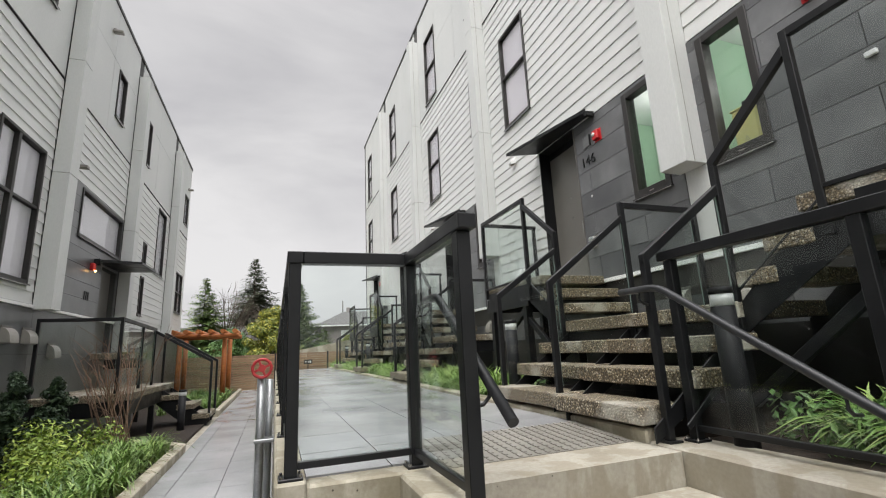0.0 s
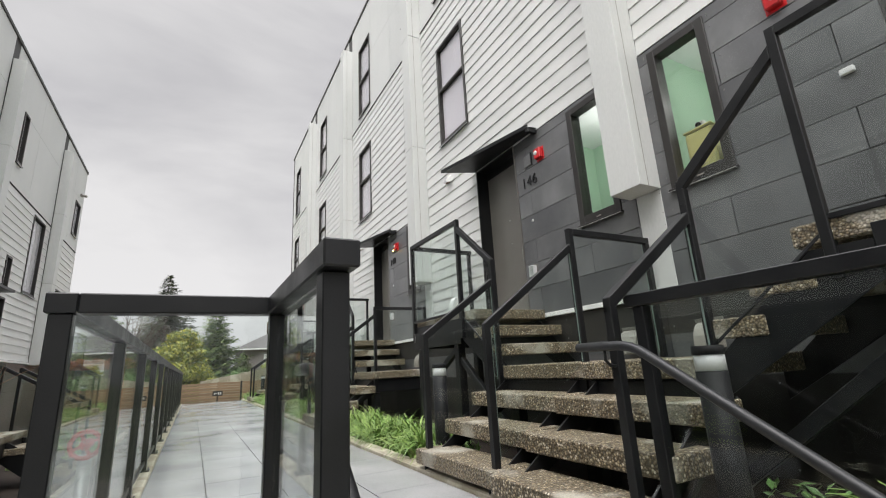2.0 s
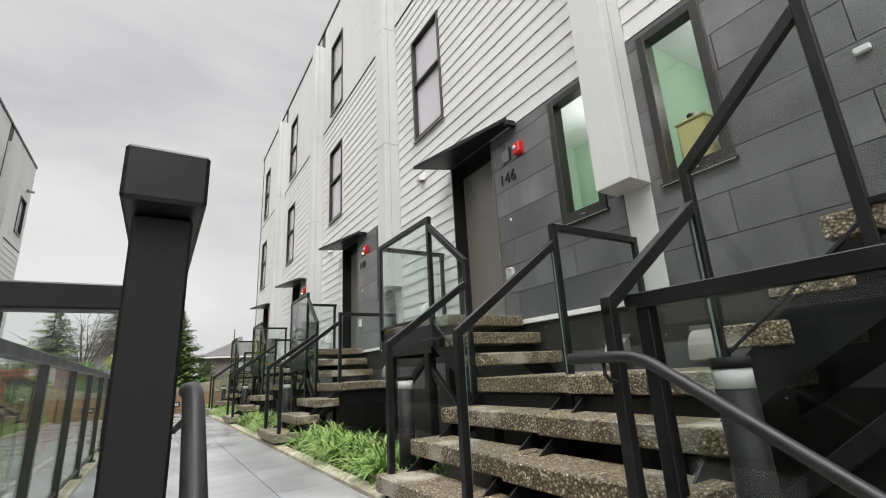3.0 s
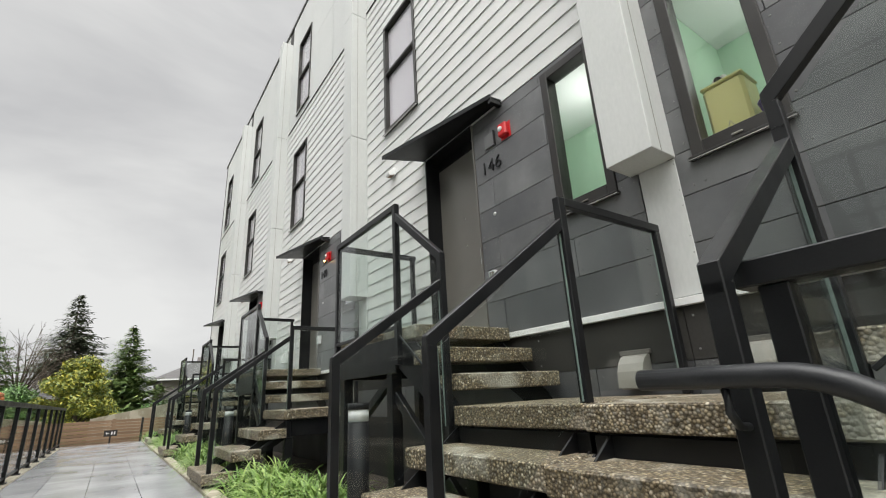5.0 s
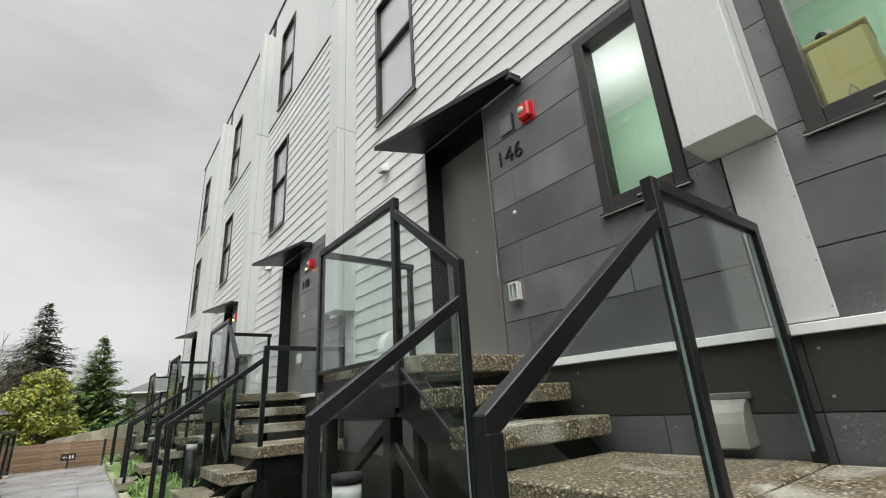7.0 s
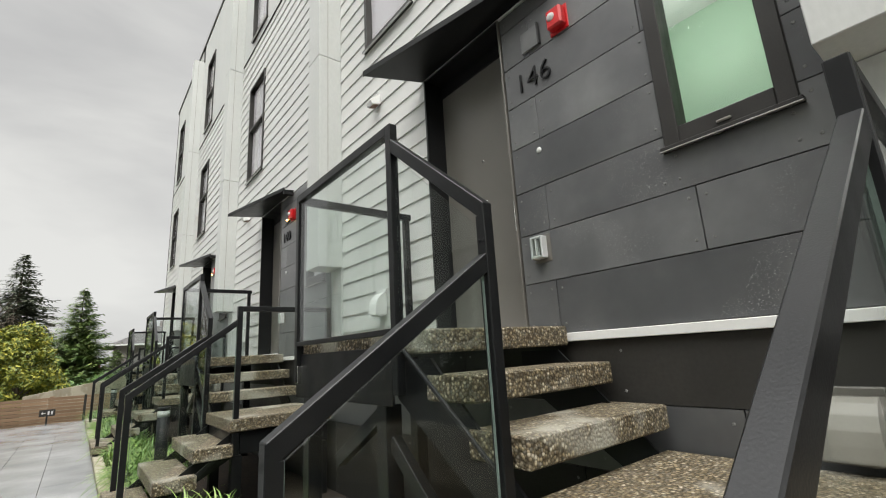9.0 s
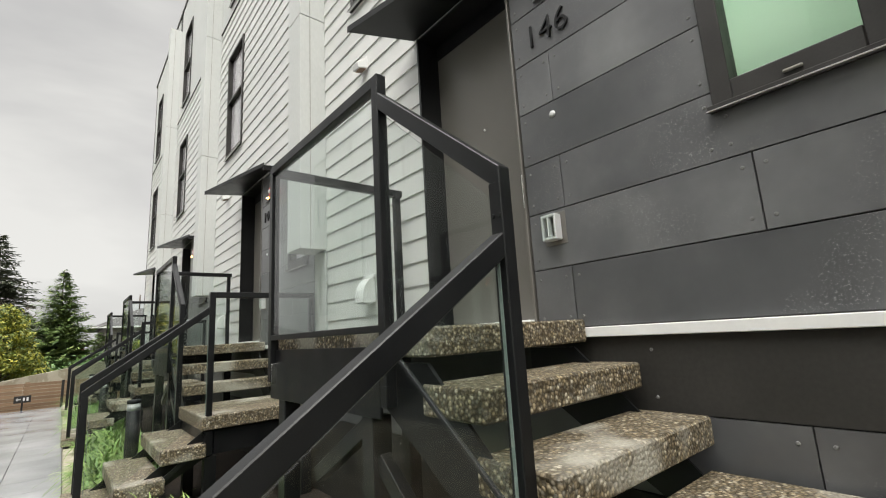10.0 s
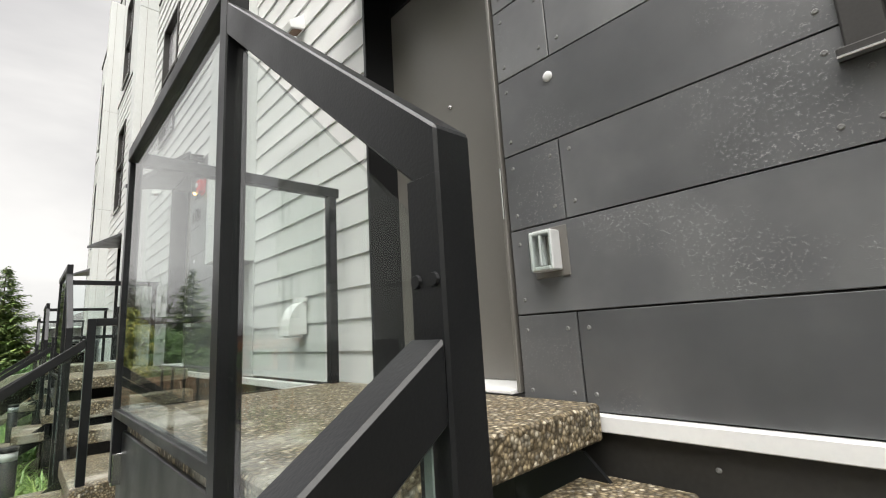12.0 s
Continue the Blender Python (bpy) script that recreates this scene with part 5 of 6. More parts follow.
d = thing("door_6", "closed dark entry door of the west row", "door", kind="structure", at=(WX - 0.1, 11.6, 1.75))
part("door_leaf", bm_box(bmesh.new(), (WX - 0.13, 11.19, 1.77), (WX - 0.09, 12.06, 3.48), 0.003), DOOR_DARK, d)
c = thing("entrance_canopy", "thin black steel canopy above an entry door", "canopy", "entrance canopies", at=(WX, 11.4, 3.55))
bm = bmesh.new()
bm_prism(bm, [(WX + 0.03, 10.72, 3.52), (-3.3, 10.75, 3.52), (-2.68, 11.0, 3.53), (-2.68, 12.15, 3.55), (WX + 0.03, 12.19, 3.55)], (0, 0, 0.045))
part("plate", bm, BLACK_STEEL, c)
part("end_bracket", bm_box(bmesh.new(), (WX + 0.016, 10.68, 3.44), (WX + 0.12, 10.74, 3.57), 0.004), BLACK_STEEL, c)
st = thing("alarm_strobe", "red wall-mounted fire alarm strobe with lit lamp", "fire alarm", "fire alarms", at=(WX, 10.55, 3.37))
part("housing", bm_box(bmesh.new(), (WX + 0.016, 10.49, 3.31), (WX + 0.085, 10.62, 3.45), 0.012), RED, st)
bm = bmesh.new()
bmesh.ops.create_uvsphere(bm, u_segments=10, v_segments=6, radius=0.02, matrix=Matrix.Translation((WX + 0.09, 10.58, 3.30)))
part("lit_lamp", bm, LAMP_GLOW, st)
nm = thing("house_number", "small dark raised number plate, unreadable", "house number", "house numbers", at=(WX + 0.016, 10.5, 2.8))
for i in range(3):
    part("bar", bm_box(bmesh.new(), (WX + 0.016, 10.38 + 0.09 * i, 2.72), (WX + 0.026, 10.43 + 0.09 * i, 2.88), 0.002), BLACK_STEEL, nm)
for y, z in ((7.9, 1.95), (8.45, 1.95), (9.3, 1.75)):
    vent_hood(y, z, 0.24, HOOD_GREY, "beige-grey metal vent hood on the dark base of the west row", 1, WX + 0.016)
for y, z in ((10.25, 8.42), (12.6, 8.35), (9.35, 4.96), (19.4, 8.1)):
    lt = thing("wall_light", "small downlight box on the white wall", "wall light", "wall lights", at=(WX, y, z))
    part("body", bm_box(bmesh.new(), (WX + 0.014, y - 0.06, z), (WX + 0.20, y + 0.06, z + 0.05), 0.005), HOOD_GREY, lt)
    part("arm", bm_box(bmesh.new(), (WX + 0.014, y - 0.02, z + 0.051), (WX + 0.06, y + 0.02, z + 0.10), 0.004), HOOD_GREY, lt)

# west entry stair
ws = thing("entry_stair", "black steel stair with concrete treads up to the west row", "stair", "entry stairs", at=(-2.3, 11.3, LOW))
for i in range(3):
    x = -1.20 - 0.29 * i
    part("tread", bm_box(bmesh.new(), (x - 0.32, 10.75, 0.34 + 0.2 * i), (x, 11.75, 0.44 + 0.2 * i), 0.008), AGGREGATE, ws)
part("landing_slab", bm_box(bmesh.new(), (-3.42, 8.55, 0.94), (-2.06, 11.75, 1.05), 0.008), AGGREGATE, ws)
part("door_slab", bm_box(bmesh.new(), (-3.42, 11.0, 1.60), (-2.75, 12.4, 1.72), 0.008), AGGREGATE, ws)
for y in (10.80, 11.62):
    bm = bmesh.new()
    bm_prism(bm, [(-1.25, y, 0.20), (-1.25, y, 0.335), (-2.05, y, 0.93), (-2.2, y, 0.93), (-2.2, y, 0.70), (-1.6, y, 0.2)], (0, 0.014, 0))
    part("stringer", bm, BLACK_STEEL, ws)
part("landing_beam", bm_box(bmesh.new(), (-2.14, 8.58, 0.72), (-2.09, 11.72, 0.938), 0.003), BLACK_STEEL, ws)
part("landing_beam", bm_box(bmesh.new(), (-3.4, 8.58, 0.72), (-2.15, 8.63, 0.938), 0.003), BLACK_STEEL, ws)
part("slab_beam", bm_box(bmesh.new(), (-3.40, 11.76, 1.40), (-2.8, 11.80, 1.598), 0.003), BLACK_STEEL, ws)
for x, y in ((-2.12, 8.65), (-2.12, 10.2), (-3.3, 8.7), (-2.85, 12.3)):
    part("support_post", bm_box(bmesh.new(), (x - 0.045, y - 0.045, 0.1), (x + 0.045, y + 0.045, 0.72 if y < 12 else 1.6), 0.004), BLACK_STEEL, ws)
wr = thing("stair_railing", "black steel railing with glass round the west landing", "railing", "stair railings", at=(-2.3, 10.0, 1.05))
for x, y, z0, z1 in ((-3.35, 8.60, 1.052, 2.22), (-2.28, 8.60, 1.052, 2.22), (-2.28, 9.85, 1.052, 2.17), (-2.28, 10.78, 1.052, 2.17), (-1.22, 10.78, 0.30, 1.48), (-1.22, 11.72, 0.30, 1.48), (-2.28, 11.72, 1.052, 2.12)):
    part("post", bm_box(bmesh.new(), (x - W / 2, y - W / 2, z0), (x + W / 2, y + W / 2, z1), 0.003), BLACK_STEEL, wr)
for p, q in (((-3.35, 8.60, 2.19), (-2.28, 8.60, 2.19)), ((-2.28, 8.627, 2.19), (-2.28, 10.78, 2.14)), ((-2.28, 10.78, 2.10), (-1.20, 10.78, 1.455)), ((-2.28, 11.72, 2.10), (-1.20, 11.72, 1.455))):
    part("top_rail", bm_bar(bmesh.new(), p, q, 0.05, 0.055, 0.003), BLACK_STEEL, wr)
pane("glass_pane", [(-3.31, 8.595, 1.12), (-2.32, 8.595, 1.12), (-2.32, 8.595, 2.16), (-3.31, 8.595, 2.16)], 0.01, wr, 1)
pane("glass_pane", [(-2.285, 8.64, 1.12), (-2.285, 9.81, 1.12), (-2.285, 9.81, 2.13), (-2.285, 8.64, 2.16)], 0.01, wr, 0)
pane("glass_pane", [(-2.285, 9.89, 1.12), (-2.285, 10.74, 1.12), (-2.285, 10.74, 2.11), (-2.285, 9.89, 2.12)], 0.01, wr, 0)
pane("glass_pane", [(-2.24, 10.775, 1.15), (-1.26, 10.775, 0.55), (-1.26, 10.775, 1.44), (-2.24, 10.775, 2.05)], 0.01, wr, 1)
pane("glass_pane", [(-2.24, 11.715, 1.15), (-1.26, 11.715, 0.55), (-1.26, 11.715, 1.44), (-2.24, 11.715, 2.05)], 0.01, wr, 1)
wb = copy_thing(makers[3], Matrix.Translation((-1.62, 10.2, LOW - 0.14)))

# planting beds of the west side
solid("planting_bed_west", bm_box(bmesh.new(), (WX + 0.02, -6.0, 0.1), (-1.302, 8.4, 0.26)), SOIL, "dark bark mulch bed by the west row", "planting bed", kind="structure")
solid("planting_bed_north", bm_box(bmesh.new(), (WX + 0.02, 8.41, 0.1), (-1.302, 20.3, 0.23)), SOIL, "dark bark mulch bed under the west stair", "planting bed", kind="structure")
kw = tagged(new("kerb_west"), "pale concrete kerb round the west planting bed", "kerb", kind="structure")
part("kerb_stone", bm_box(bmesh.new(), (-1.30, -6.0, 0.15), (-1.16, 7.9, 0.33), 0.015), CURB, kw)
bm = bmesh.new()
bm_bar(bm, (-1.23, 7.88, 0.24), (-2.0, 8.7, 0.24), 0.14, 0.18, 0.012)
part("kerb_stone", bm, CURB, kw)
part("kerb_stone", bm_box(bmesh.new(), (-1.30, 12.3, 0.15), (-1.18, 20.0, 0.33), 0.015), CURB, kw)

# ---- far end: fence, sign, pergola ----
FY = 20.6
fence = thing("fence", "brown horizontal-board cedar fence", "fence", at=(-3, FY, 0.2))
me_board = mesh_of("board", bm_box(bmesh.new(), (-1.0, 0, 0), (1.0, 0.02, 0.082), 0.003), FENCE_WOOD)
for i in range(15):
    for j in range(6):
        shared("board", me_board, fence, (-2.75 + 2.004 * j, 0, 0.02 + 0.092 * i))
for i in range(7):
    part("post", bm_box(bmesh.new(), (-6.7 + 1.6 * i, FY + 0.022, 0.1), (-6.6 + 1.6 * i, FY + 0.11, 1.62), 0.004), FENCE_WOOD, fence)
bm = bmesh.new()
bm_prism(bm, [(0.7, FY + 0.3, 0.2), (4.2, FY + 0.3, 0.2), (4.2, FY + 0.3, 2.25), (0.7, FY + 0.3, 1.66)], (0, 0.35, 0))
solid("wall_coping_far", bm, CURB, "pale concrete ramp wall behind the fence", "wall", kind="structure")
sign = thing("path_sign", "small dark arrow sign on a post", "sign", at=(1.30, 20.05, 0.9))
part("post", bm_box(bmesh.new(), (1.28, 20.12, 0.3), (1.32, 20.15, 1.16), 0.003), BLACK_STEEL, sign)
part("face", bm_box(bmesh.new(), (1.13, 20.10, 1.12), (1.47, 20.12, 1.30), 0.003), FRAME_DARK, sign)
bm = bmesh.new()
bm_bar(bm, (1.18, 20.097, 1.21), (1.27, 20.097, 1.21), 0.006, 0.02, 0)
bm_bar(bm, (1.18, 20.097, 1.21), (1.21, 20.097, 1.245), 0.006, 0.016, 0)
bm_bar(bm, (1.18, 20.097, 1.21), (1.21, 20.097, 1.175), 0.006, 0.016, 0)
bm_box(bm, (1.31, 20.095, 1.165), (1.35, 20.10, 1.255))
bm_box(bm, (1.38, 20.095, 1.165), (1.42, 20.10, 1.255))
part("arrow", bm, WHITE_METAL, sign, "white arrow and bars")
for x, z0 in ((0.02, LOW), (2.10, 0.5)):
    pl = thing("end_post", "rusty brown steel post at the end of the walkway", "post", "end posts", at=(x, 20.2, z0))
    part("post", bm_box(bmesh.new(), (x - 0.03, 20.15, z0), (x + 0.03, 20.21, 1.62), 0.003), FRAME_DARK, pl)

pg = thing("pergola", "orange-stained log pergola over the lower path", "pergola", at=(-2.4, 18.5, LOW))
for x, y in ((-1.68, 18.0), (-3.08, 18.0), (-1.62, 19.3), (-3.10, 19.3)):
    part("post", bm_tube(bmesh.new(), [(x, y, 0.12), (x, y, 2.22)], [0.085, 0.08], 14), CEDAR, pg)
for y in (17.9, 18.12, 19.3):
    part("beam", bm_tube(bmesh.new(), [(-3.4, y, 2.30), (-1.22, y, 2.30)], 0.075, 14), CEDAR, pg)
for i in range(6):
    x = -3.25 + 0.38 * i
    part("rafter", bm_tube(bmesh.new(), [(x, 17.55, 2.44), (x, 19.65, 2.44)], 0.075, 14), CEDAR, pg)

# ---- vegetation ----
rng = random.Random(7)


def from_lists(name, verts, faces, material):
    me = bpy.data.meshes.new(name)
    me.from_pydata(verts, [], faces)
    me.materials.append(material)
    return me


def blades(name, spots, material, label, length=(0.30, 0.52), per=62, width=0.010):
    """Arching strap leaves in clumps."""
    v, f = [], []
    for cx, cy, cz, size in spots:
        for _ in range(int(per * size)):
            a = rng.uniform(0, math.tau)
            L = rng.uniform(*length) * (0.75 + 0.35 * size)
            lean = rng.uniform(0.55, 1.45)
            bx, by = cx + rng.gauss(0, 0.05), cy + rng.gauss(0, 0.05)
            dx, dy = math.cos(a), math.sin(a)
            w = width * rng.uniform(0.7, 1.3)
            n = len(v)
            for k in range(6):
                t = k / 5
                out = L * lean * 0.62 * t ** 1.5
                up = L * (t - 0.62 * lean * t ** 2.4)
                ww = w * (1 - t ** 2.2) + 0.0008
                px, py, pz = bx + dx * out, by + dy * out, cz + up
                v.append((px - dy * ww, py + dx * ww, pz))
                v.append((px + dy * ww, py - dx * ww, pz + 0.002))
            for k in range(5):
                f.append((n + 2 * k, n + 2 * k + 1, n + 2 * k + 3, n + 2 * k + 2))
    ob = new(name, from_lists(name, v, f, material))
    return tagged(ob, label, "ornamental grass", kind="stuff")


def leaf_cloud(v, f, centre, radii, count, size, flat=0.0):
    for _ in range(count):
        while True:
            p = Vector((rng.uniform(-1, 1), rng.uniform(-1, 1), rng.uniform(-1, 1)))
            if 0.25 < p.length < 1:
                break
        c = Vector((centre[0] + p.x * radii[0], centre[1] + p.y * radii[1], centre[2] + p.z * radii[2]))
        n = (p.normalized() + Vector((rng.gauss(0, 0.5), rng.gauss(0, 0.5), rng.gauss(0.4, 0.5)))).normalized()
        t = n.cross(Vector((rng.gauss(0, 1), rng.gauss(0, 1), rng.gauss(0, 1)))).normalized()
        b = n.cross(t)
        s = size * rng.uniform(0.6, 1.35)
        i = len(v)
        for q in (t * s, b * s * 0.42 + t * s * 0.1 + n * s * 0.12, t * -s, b * -s * 0.42 + t * s * 0.1 + n * s * 0.12):
            v.append(tuple(c + q))
        f.append((i, i + 1, i + 2, i + 3))


def shrub(name, spots, material, label, size=0.03, count=260, category="shrub"):
    v, f = [], []
    for x, y, z, r, h in spots:
        leaf_cloud(v, f, (x, y, z + h * 0.55), (r, r, h * 0.55), count, size)
    ob = new(name, from_lists(name, v, f, material))
    return tagged(ob, label, category, kind="stuff")


spots = []
for k in range(4):
    y0, y1 = 4.55 + BAY * k, AXIS + BAY * (k + 1) - 0.10
    for _ in range(30):
        spots.append((rng.uniform(2.32, 2.72), rng.uniform(y0, y1), 0.90, rng.uniform(0.6, 1.15)))
    for _ in range(8):
        spots.append((rng.uniform(2.7, 2.95), rng.uniform(y0 + 0.4, y1), 0.90, rng.uniform(0.6, 0.9)))
blades("ornamental_grass", spots, STRAP_LEAF, "arching green strap-leaf grass along the kerb")
blades("ornamental_grass", [(rng.uniform(2.80, 3.2), rng.uniform(-0.6, 1.70), 0.86, rng.uniform(0.7, 1.15)) for _ in range(30)], STRAP_LEAF, "arching green strap-leaf grass behind the retaining wall")
shrub("low_shrub", [(rng.uniform(2.6, 2.95), rng.uniform(0.9, 1.95), 0.86, 0.14, 0.30) for _ in range(9)], LAUREL_LEAF, "mid-green leafy low shrub behind the retaining wall", 0.035, 70)
shrub("low_shrub", [(2.85, 4.75 + BAY * k, 0.90, 0.14, 0.26) for k in range(4)], LAUREL_LEAF, "mid-green leafy low shrub under the stair", 0.03, 80)
blades("ornamental_grass", [(rng.uniform(-2.0, -1.40), rng.uniform(4.2, 7.75), 0.25, rng.uniform(0.6, 1.1)) for _ in range(62)], STRAP_LEAF, "arching green strap-leaf grass in the west bed")
blades("ornamental_grass", [(rng.uniform(-2.9, -1.45), rng.uniform(13.0, 19.5), 0.22, rng.uniform(0.5, 0.9)) for _ in range(40)], STRAP_LEAF, "arching green grass under the pergola")
shrub("leafy_shrub", [(rng.uniform(-2.9, -1.9), rng.uniform(4.6, 7.6), 0.25, rng.uniform(0.22, 0.34), rng.uniform(0.4, 0.62)) for _ in range(20)], SHRUB_LEAF, "bright yellow-green leafy shrubs in the west bed", 0.028, 320)


def cedar_column(x, y, z, h, r):
    v, f = [], []
    for i in range(26):
        t = i / 25
        rr = r * (1 - 0.75 * t ** 1.6) * rng.uniform(0.8, 1.15)
        leaf_cloud(v, f, (x + rng.gauss(0, r * 0.15), y + rng.gauss(0, r * 0.15), z + 0.1 + t * (h - 0.2)), (rr, rr, h * 0.06), 130, 0.035)
    t = thing("arborvitae", "dark green columnar cedar shrub by the wall", "shrub", "columnar cedars", at=(x, y, z))
    ob = new("crown", from_lists("crown", v, f, CEDAR_LEAF))
    ob.parent = t
    ob.matrix_parent_inverse = Matrix.Translation(-Vector((x, y, z)))
    part("trunk", bm_tube(bmesh.new(), [(x, y, z - 0.05), (x, y, z + h * 0.8)], [0.025, 0.008], 8), BARK, t)


for x, y, h in ((-3.1, 6.4, 1.35), (-2.95, 7.2, 1.25), (-2.75, 7.9, 1.15), (-3.1, 5.4, 1.4)):
    cedar_column(x, y, 0.25, h, 0.26)


def twig_shrub(x, y, z, h, n, name="bare_shrub", label="bare reddish twiggy shrub"):
    t = thing(name, label, "shrub", at=(x, y, z))
    bm = bmesh.new()
    for _ in range(n):
        a, s = rng.uniform(0, math.tau), rng.uniform(0.12, 0.42)
        p = Vector((x + rng.gauss(0, 0.06), y + rng.gauss(0, 0.06), z))
        d = Vector((math.cos(a) * s, math.sin(a) * s, 1)).normalized()
        L = h * rng.uniform(0.6, 1.05)
        pts = [p + d * L * q + Vector((math.cos(a), math.sin(a), 0)) * 0.12 * q * q for q in (0, 0.35, 0.7, 1)]
        bm_tube(bm, pts, [0.011, 0.008, 0.005, 0.002], 5, False)
        for q in (0.45, 0.6, 0.75, 0.88):
            o = p + d * L * q + Vector((math.cos(a), math.sin(a), 0)) * 0.12 * q * q
            e = o + (d + Vector((rng.gauss(0, 0.6), rng.gauss(0, 0.6), 0.1))).normalized() * L * 0.28
            bm_tube(bm, [o, (o + e) / 2 + Vector((0, 0, 0.02)), e], [0.005, 0.003, 0.0015], 4, False)
    part("stem", bm, TWIG, t)
    return t


twig_shrub(-2.0, 8.15, 0.25, 1.75, 16)
twig_shrub(-2.3, 8.4, 0.25, 1.4, 10)


def conifer(name, x, y, base, top, spread, tiers, material, label, droop=0.25, dense=1.0, needle=0.16, gap=0.0):
    t = thing(name, label, "tree", at=(x, y, base))
    h = top - base
    part("trunk", bm_tube(bmesh.new(), [(x, y, base), (x, y, base + h * 0.5), (x, y, top)], [h * 0.018, h * 0.010, 0.01], 8), BARK, t)
    v, f = [], []
    for i in range(tiers):
        q = i / (tiers - 1)
        zz = base + h * (0.06 + 0.93 * q)
        reach = spread * (1 - q) ** 0.9 * rng.uniform(0.75, 1.15) + 0.05
        for _ in range(max(4, int((9 - 4 * q) * dense))):
            if rng.random() < gap:
                continue
            a = rng.uniform(0, math.tau)
            L = reach * rng.uniform(0.45, 1.15)
            rise = rng.uniform(-0.9, 0.9) * h / tiers
            steps_n = max(3, int(L / (needle * 0.55)))
            for k in range(steps_n):
                s = (k + 0.7) / steps_n
                px, py = x + math.cos(a) * L * s, y + math.sin(a) * L * s
                pz = zz + rise - droop * L * s * s + 0.16 * L * s ** 4
                for _ in range(3):
                    ln = (needle + 0.22 * L * (1.0 - s)) * rng.uniform(0.5, 1.25)
                    aa = a + rng.choice((-1, 1)) * rng.uniform(0.25, 1.15)
                    ex, ey, ez = px + math.cos(aa) * ln, py + math.sin(aa) * ln, pz - ln * rng.uniform(-0.1, 0.5)
                    w = ln * 0.13
                    n = len(v)
                    v += [(px, py, pz), ((px + ex) / 2 - math.sin(aa) * w, (py + ey) / 2 + math.cos(aa) * w, (pz + ez) / 2), (ex, ey, ez), ((px + ex) / 2 + math.sin(aa) * w, (py + ey) / 2 - math.cos(aa) * w, (pz + ez) / 2 + w * 0.4)]
                    f.append((n, n + 1, n + 2, n + 3))
    ob = new("crown", from_lists("crown", v, f, material))
    ob.parent = t
    ob.matrix_parent_inverse = Matrix.Translation(-Vector((x, y, base)))
    return t


def leafy_tree(x, y, base, h, r, material, label, blobs, leaf):
    t = thing("leafy_tree", label, "tree", at=(x, y, base))
    bm = bmesh.new()
    bm_tube(bm, [(x, y, base), (x + 0.1, y, base + h * 0.3), (x, y, base + h * 0.6)], [0.16, 0.11, 0.05], 8)
    v, f = [], []
    for i in range(blobs):
        a, q = rng.uniform(0, math.tau), rng.uniform(0.18, 0.95)
        rr = r * math.sin(math.pi * min(1, 0.25 + q * 0.72)) * rng.uniform(0.35, 0.95)
        c = Vector((x + math.cos(a) * rr, y + math.sin(a) * rr, base + h * q))
        s = r * rng.uniform(0.20, 0.34)
        leaf_cloud(v, f, c, (s, s, s * 0.8), 210, leaf)
        if i % 2 == 0:
            o = Vector((x, y, base + h * q * 0.55))
            bm_tube(bm, [o, o.lerp(c, 0.5) + Vector((0, 0, 0.1)), c], [0.05, 0.03, 0.012], 6, False)
    part("trunk", bm, BARK, t)
    ob = new("crown", from_lists("crown", v, f, material))
    ob.parent = t
    ob.matrix_parent_inverse = Matrix.Translation(-Vector((x, y, base)))
    return t


conifer("spruce_tree", -2.3, 52.0, 0.1, 11.9, 6.2, 50, SPRUCE_LEAF, "tall dark spruce with drooping boughs", 0.26, 1.9, 0.42, 0.12)
conifer("fir_tree", 1.75, 40.0, 0.1, 7.5, 3.3, 52, FIR_LEAF, "green fir with a thin leader", 0.04, 2.3, 0.26, 0.05)
conifer("fir_tree", 0.1, 41.5, 0.1, 5.0, 2.6, 28, FIR_LEAF, "smaller green fir behind the fence", 0.12, 1.8, 0.24, 0.05)
conifer("fir_tree", 3.7, 39.0, 0.1, 3.5, 1.8, 26, FIR_LEAF, "low green fir beside the house", 0.1, 1.9, 0.22, 0.05)
conifer("fir_tree", -5.1, 38.0, 0.1, 7.5, 3.4, 42, FIR_LEAF, "green fir beyond the pergola", 0.14, 1.8, 0.26, 0.08)
leafy_tree(-0.25, 31.0, 0.1, 4.35, 1.75, YELLOW_LEAF, "yellow-green leafy tree in autumn colour", 90, 0.085)
leafy_tree(-2.6, 32.5, 0.1, 3.1, 1.7, LAUREL_LEAF, "mid-green broadleaf tree behind the fence", 40, 0.08)
leafy_tree(-5.0, 27.0, 0.1, 2.4, 1.6, LAUREL_LEAF, "mid-green broadleaf shrub behind the fence", 36, 0.07)
leafy_tree(5.6, 37.0, 0.1, 3.0, 1.3, YELLOW_LEAF, "small yellowing tree beside the house", 26, 0.08)


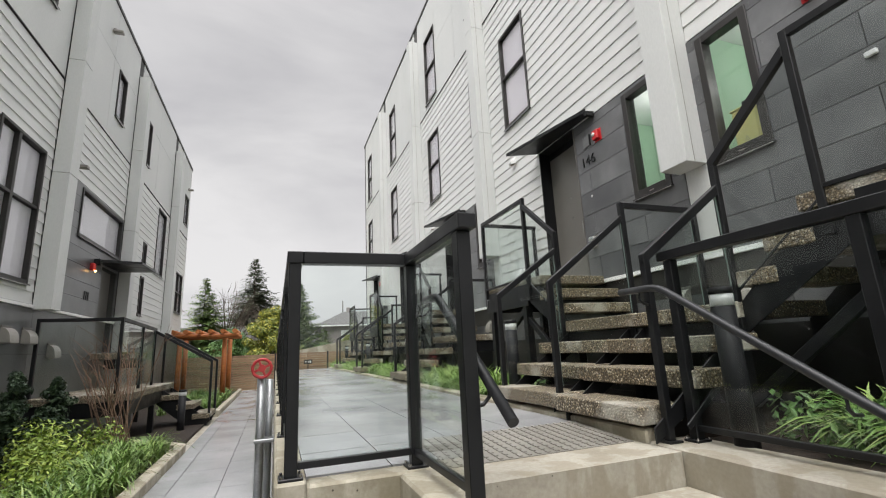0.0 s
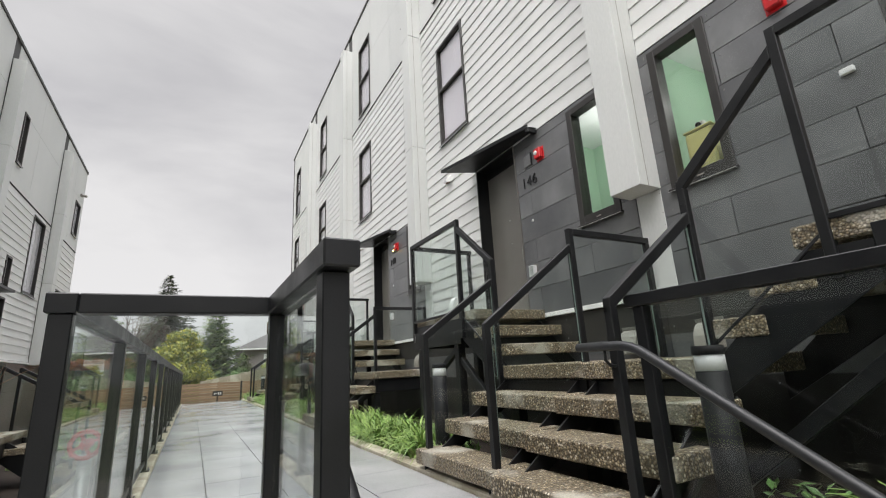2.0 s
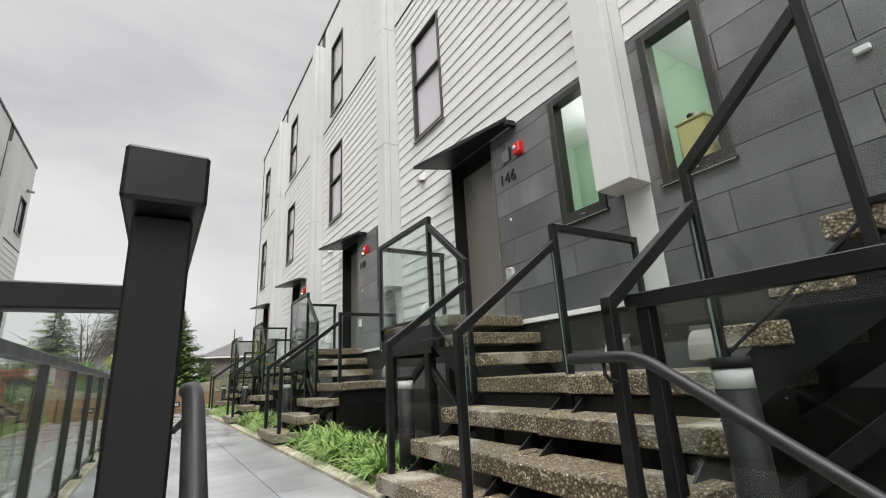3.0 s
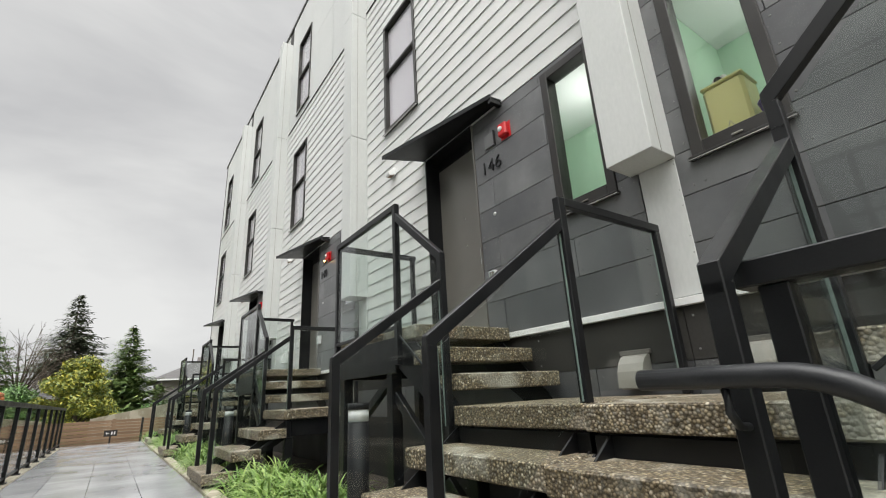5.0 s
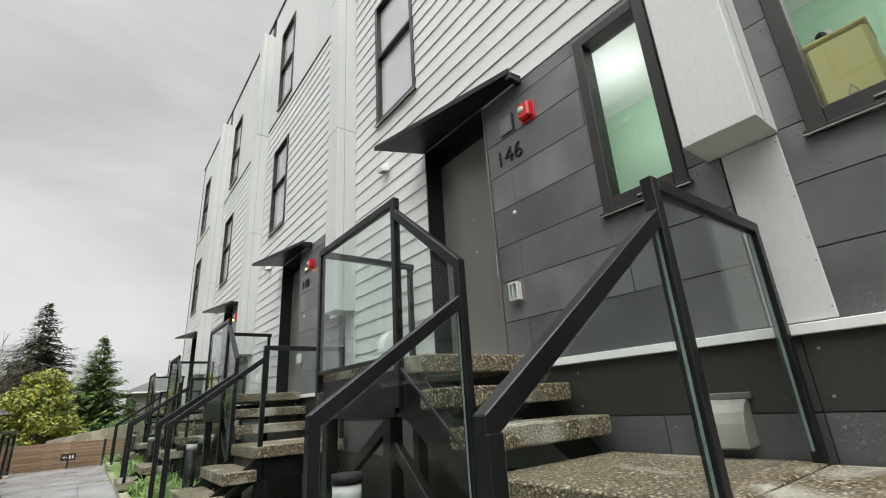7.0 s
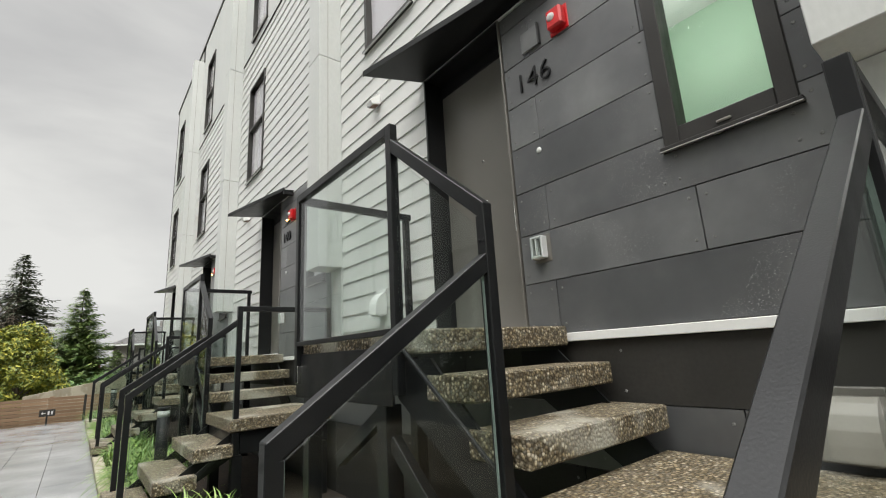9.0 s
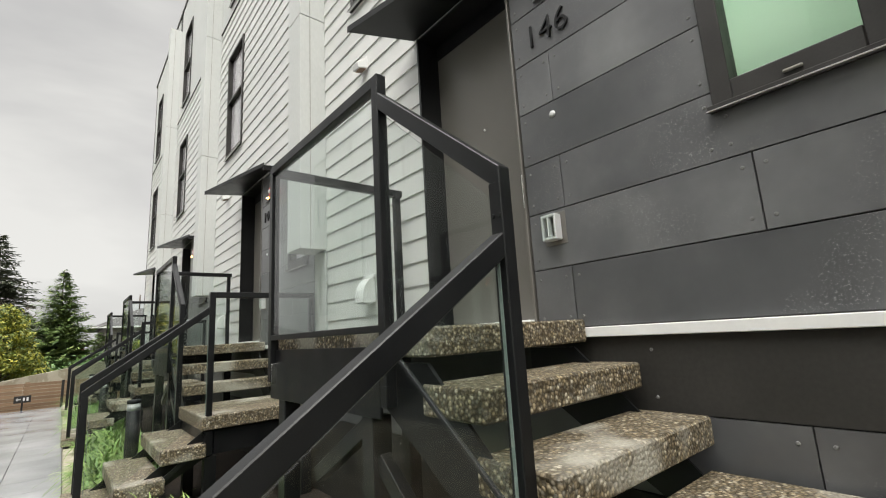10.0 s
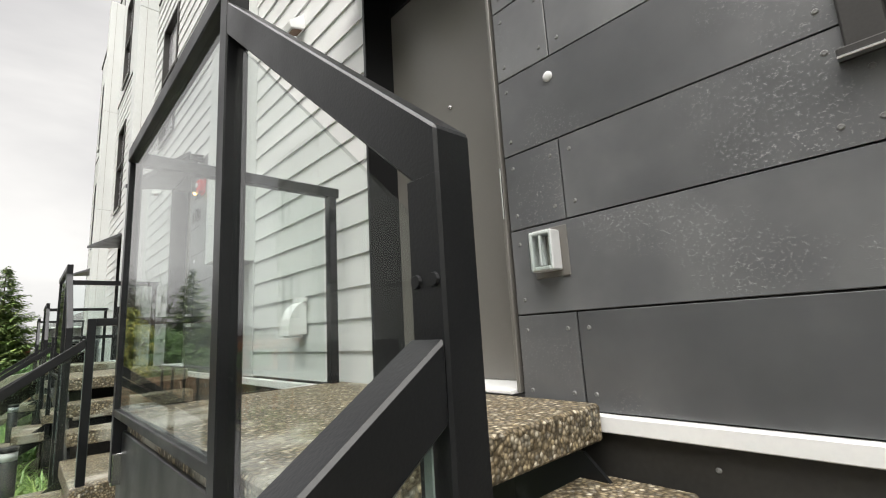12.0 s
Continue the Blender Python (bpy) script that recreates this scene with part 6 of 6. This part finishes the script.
def bare_tree(x, y, base, h):
    t = thing("bare_tree", "leafless grey-brown tree with fine twigs", "tree", "bare trees", at=(x, y, base))
    bm = bmesh.new()
    bm_tube(bm, [(x, y, base), (x + 0.1, y, base + h * 0.4)], [0.16, 0.11], 7, False)
    for _ in range(26):
        o = Vector((x + 0.1, y, base + h * rng.uniform(0.22, 0.4)))
        d = Vector((rng.gauss(0, 0.5), rng.gauss(0, 0.5), 1)).normalized()
        e = o + d * h * rng.uniform(0.35, 0.62)
        bm_tube(bm, [o, o.lerp(e, 0.5) + Vector((rng.gauss(0, 0.1), 0, 0)), e], [0.06, 0.03, 0.008], 5, False)
        for _ in range(9):
            s = o.lerp(e, rng.uniform(0.4, 1))
            g = s + (d + Vector((rng.gauss(0, 0.7), rng.gauss(0, 0.7), rng.gauss(0, 0.3)))).normalized() * h * rng.uniform(0.08, 0.18)
            bm_tube(bm, [s, g], [0.016, 0.005], 4, False)
    part("crown", bm, BARK, t)


bare_tree(-4.2, 44.0, 0.1, 8.2)
bare_tree(-1.3, 46.0, 0.1, 6.8)

# ---- house beyond the fence ----
hs = thing("house", "grey house with a low hipped shingle roof", "house", at=(9, 52, 0.1))
part("wall", bm_box(bmesh.new(), (4.4, 48.0, 0.1), (17.0, 57.0, 4.24)), STUCCO, hs)
bm = bmesh.new()
va = [bm.verts.new(p) for p in ((3.5, 47.4, 4.25), (17.6, 47.4, 4.25), (17.6, 57.6, 4.25), (3.5, 57.6, 4.25), (7.2, 52.4, 6.1), (13.8, 52.4, 6.1))]
for q in ((0, 1, 5, 4), (1, 2, 5), (2, 3, 4, 5), (3, 0, 4), (3, 2, 1, 0)):
    bm.faces.new([va[i] for i in q])
part("roof", bm, ROOF_GREY, hs)
part("gutter", bm_box(bmesh.new(), (3.45, 47.33, 4.2), (17.6, 47.40, 4.32)), WHITE_METAL, hs)
part("chimney", bm_box(bmesh.new(), (7.5, 52.2, 5.9), (7.85, 52.55, 6.55), 0.01), STUCCO, hs)
part("aerial", bm_tube(bmesh.new(), [(7.05, 52.2, 5.9), (7.05, 52.2, 7.3)], 0.05, 8), BARK, hs)
hw = part("window", bm_box(bmesh.new(), (6.4, 47.93, 2.6), (7.8, 47.99, 3.7)), WINDOW_GLASS, hs)
part("frame", bm_box(bmesh.new(), (6.3, 47.95, 2.5), (7.9, 47.985, 3.8)), WHITE_METAL, hs)
h2 = thing("house", "low red-brown house behind the trees", "house", at=(-8, 48, 0.1))
part("wall", bm_box(bmesh.new(), (-14.0, 46.0, 0.1), (3.2, 54.0, 3.0)), BRICK_RED, h2)
bm = bmesh.new()
va = [bm.verts.new(p) for p in ((-14.5, 45.4, 3.0), (3.7, 45.4, 3.0), (3.7, 54.6, 3.0), (-14.5, 54.6, 3.0), (-10, 50, 4.6), (0.4, 50, 4.6))]
for q in ((0, 1, 5, 4), (1, 2, 5), (2, 3, 4, 5), (3, 0, 4), (3, 2, 1, 0)):
    bm.faces.new([va[i] for i in q])
part("roof", bm, ROOF_GREY, h2)
v, f = [], []
for i in range(60):
    leaf_cloud(v, f, (rng.uniform(-16, 9), rng.uniform(34, 37), rng.uniform(0.5, 1.7)), (1.0, 0.7, 0.7), 120, 0.12)
tagged(new("far_hedge", from_lists("far_hedge", v, f, LAUREL_LEAF)), "uneven green hedge behind the fence", "hedge", kind="stuff")

# ---- pavers ----
def pavers(parent, x_edges, y0, y1, length, top, skip=None):
    stock = {}
    for i, (a, b) in enumerate(zip(x_edges, x_edges[1:])):
        w = round(b - a, 3)
        y = y0
        while y < y1 - 0.02:
            L = round(min(length * 0.5 if y == y0 and i % 2 else length, y1 - y), 3)
            if (w, L) not in stock:
                stock[(w, L)] = mesh_of("paver", bm_box(bmesh.new(), (0.0035, 0.003, -0.045), (w - 0.0035, L - 0.003, 0), 0.0), PAVER)
            if not (skip and skip(a, b, y, y + L)):
                ob = shared("paver", stock[(w, L)], parent, (a, y, top + rng.uniform(-0.0002, 0.0002)))
                ob.rotation_euler = (rng.gauss(0, 0.0005), rng.gauss(0, 0.0005), 0)
            y += L


pavers(walkway, [0.172, 0.60, 1.10, 1.60, 2.122], 3.045, 20.05, 0.61, WALK)
pavers(walkway, [0.172, 0.60, 0.858], 2.505, 3.045, 0.54, WALK)
pavers(lower_path, [-1.158, -0.95, -0.48, 0.028], -3.0, 20.4, 0.61, LOW)
pavers(lower_path, [0.03, 0.58], -3.0, 1.45, 0.61, LOW)
pavers(lower_path, [0.58, 1.2, 1.8, 2.12], -3.0, 1.18, 0.61, LOW)
solid("pavement_forecourt", bm_box(bmesh.new(), (0.062, -6.0, 0.05), (2.12, 1.19, LOW - 0.05)), CONCRETE, "paved forecourt bed below the steps", "pavement", kind="structure")
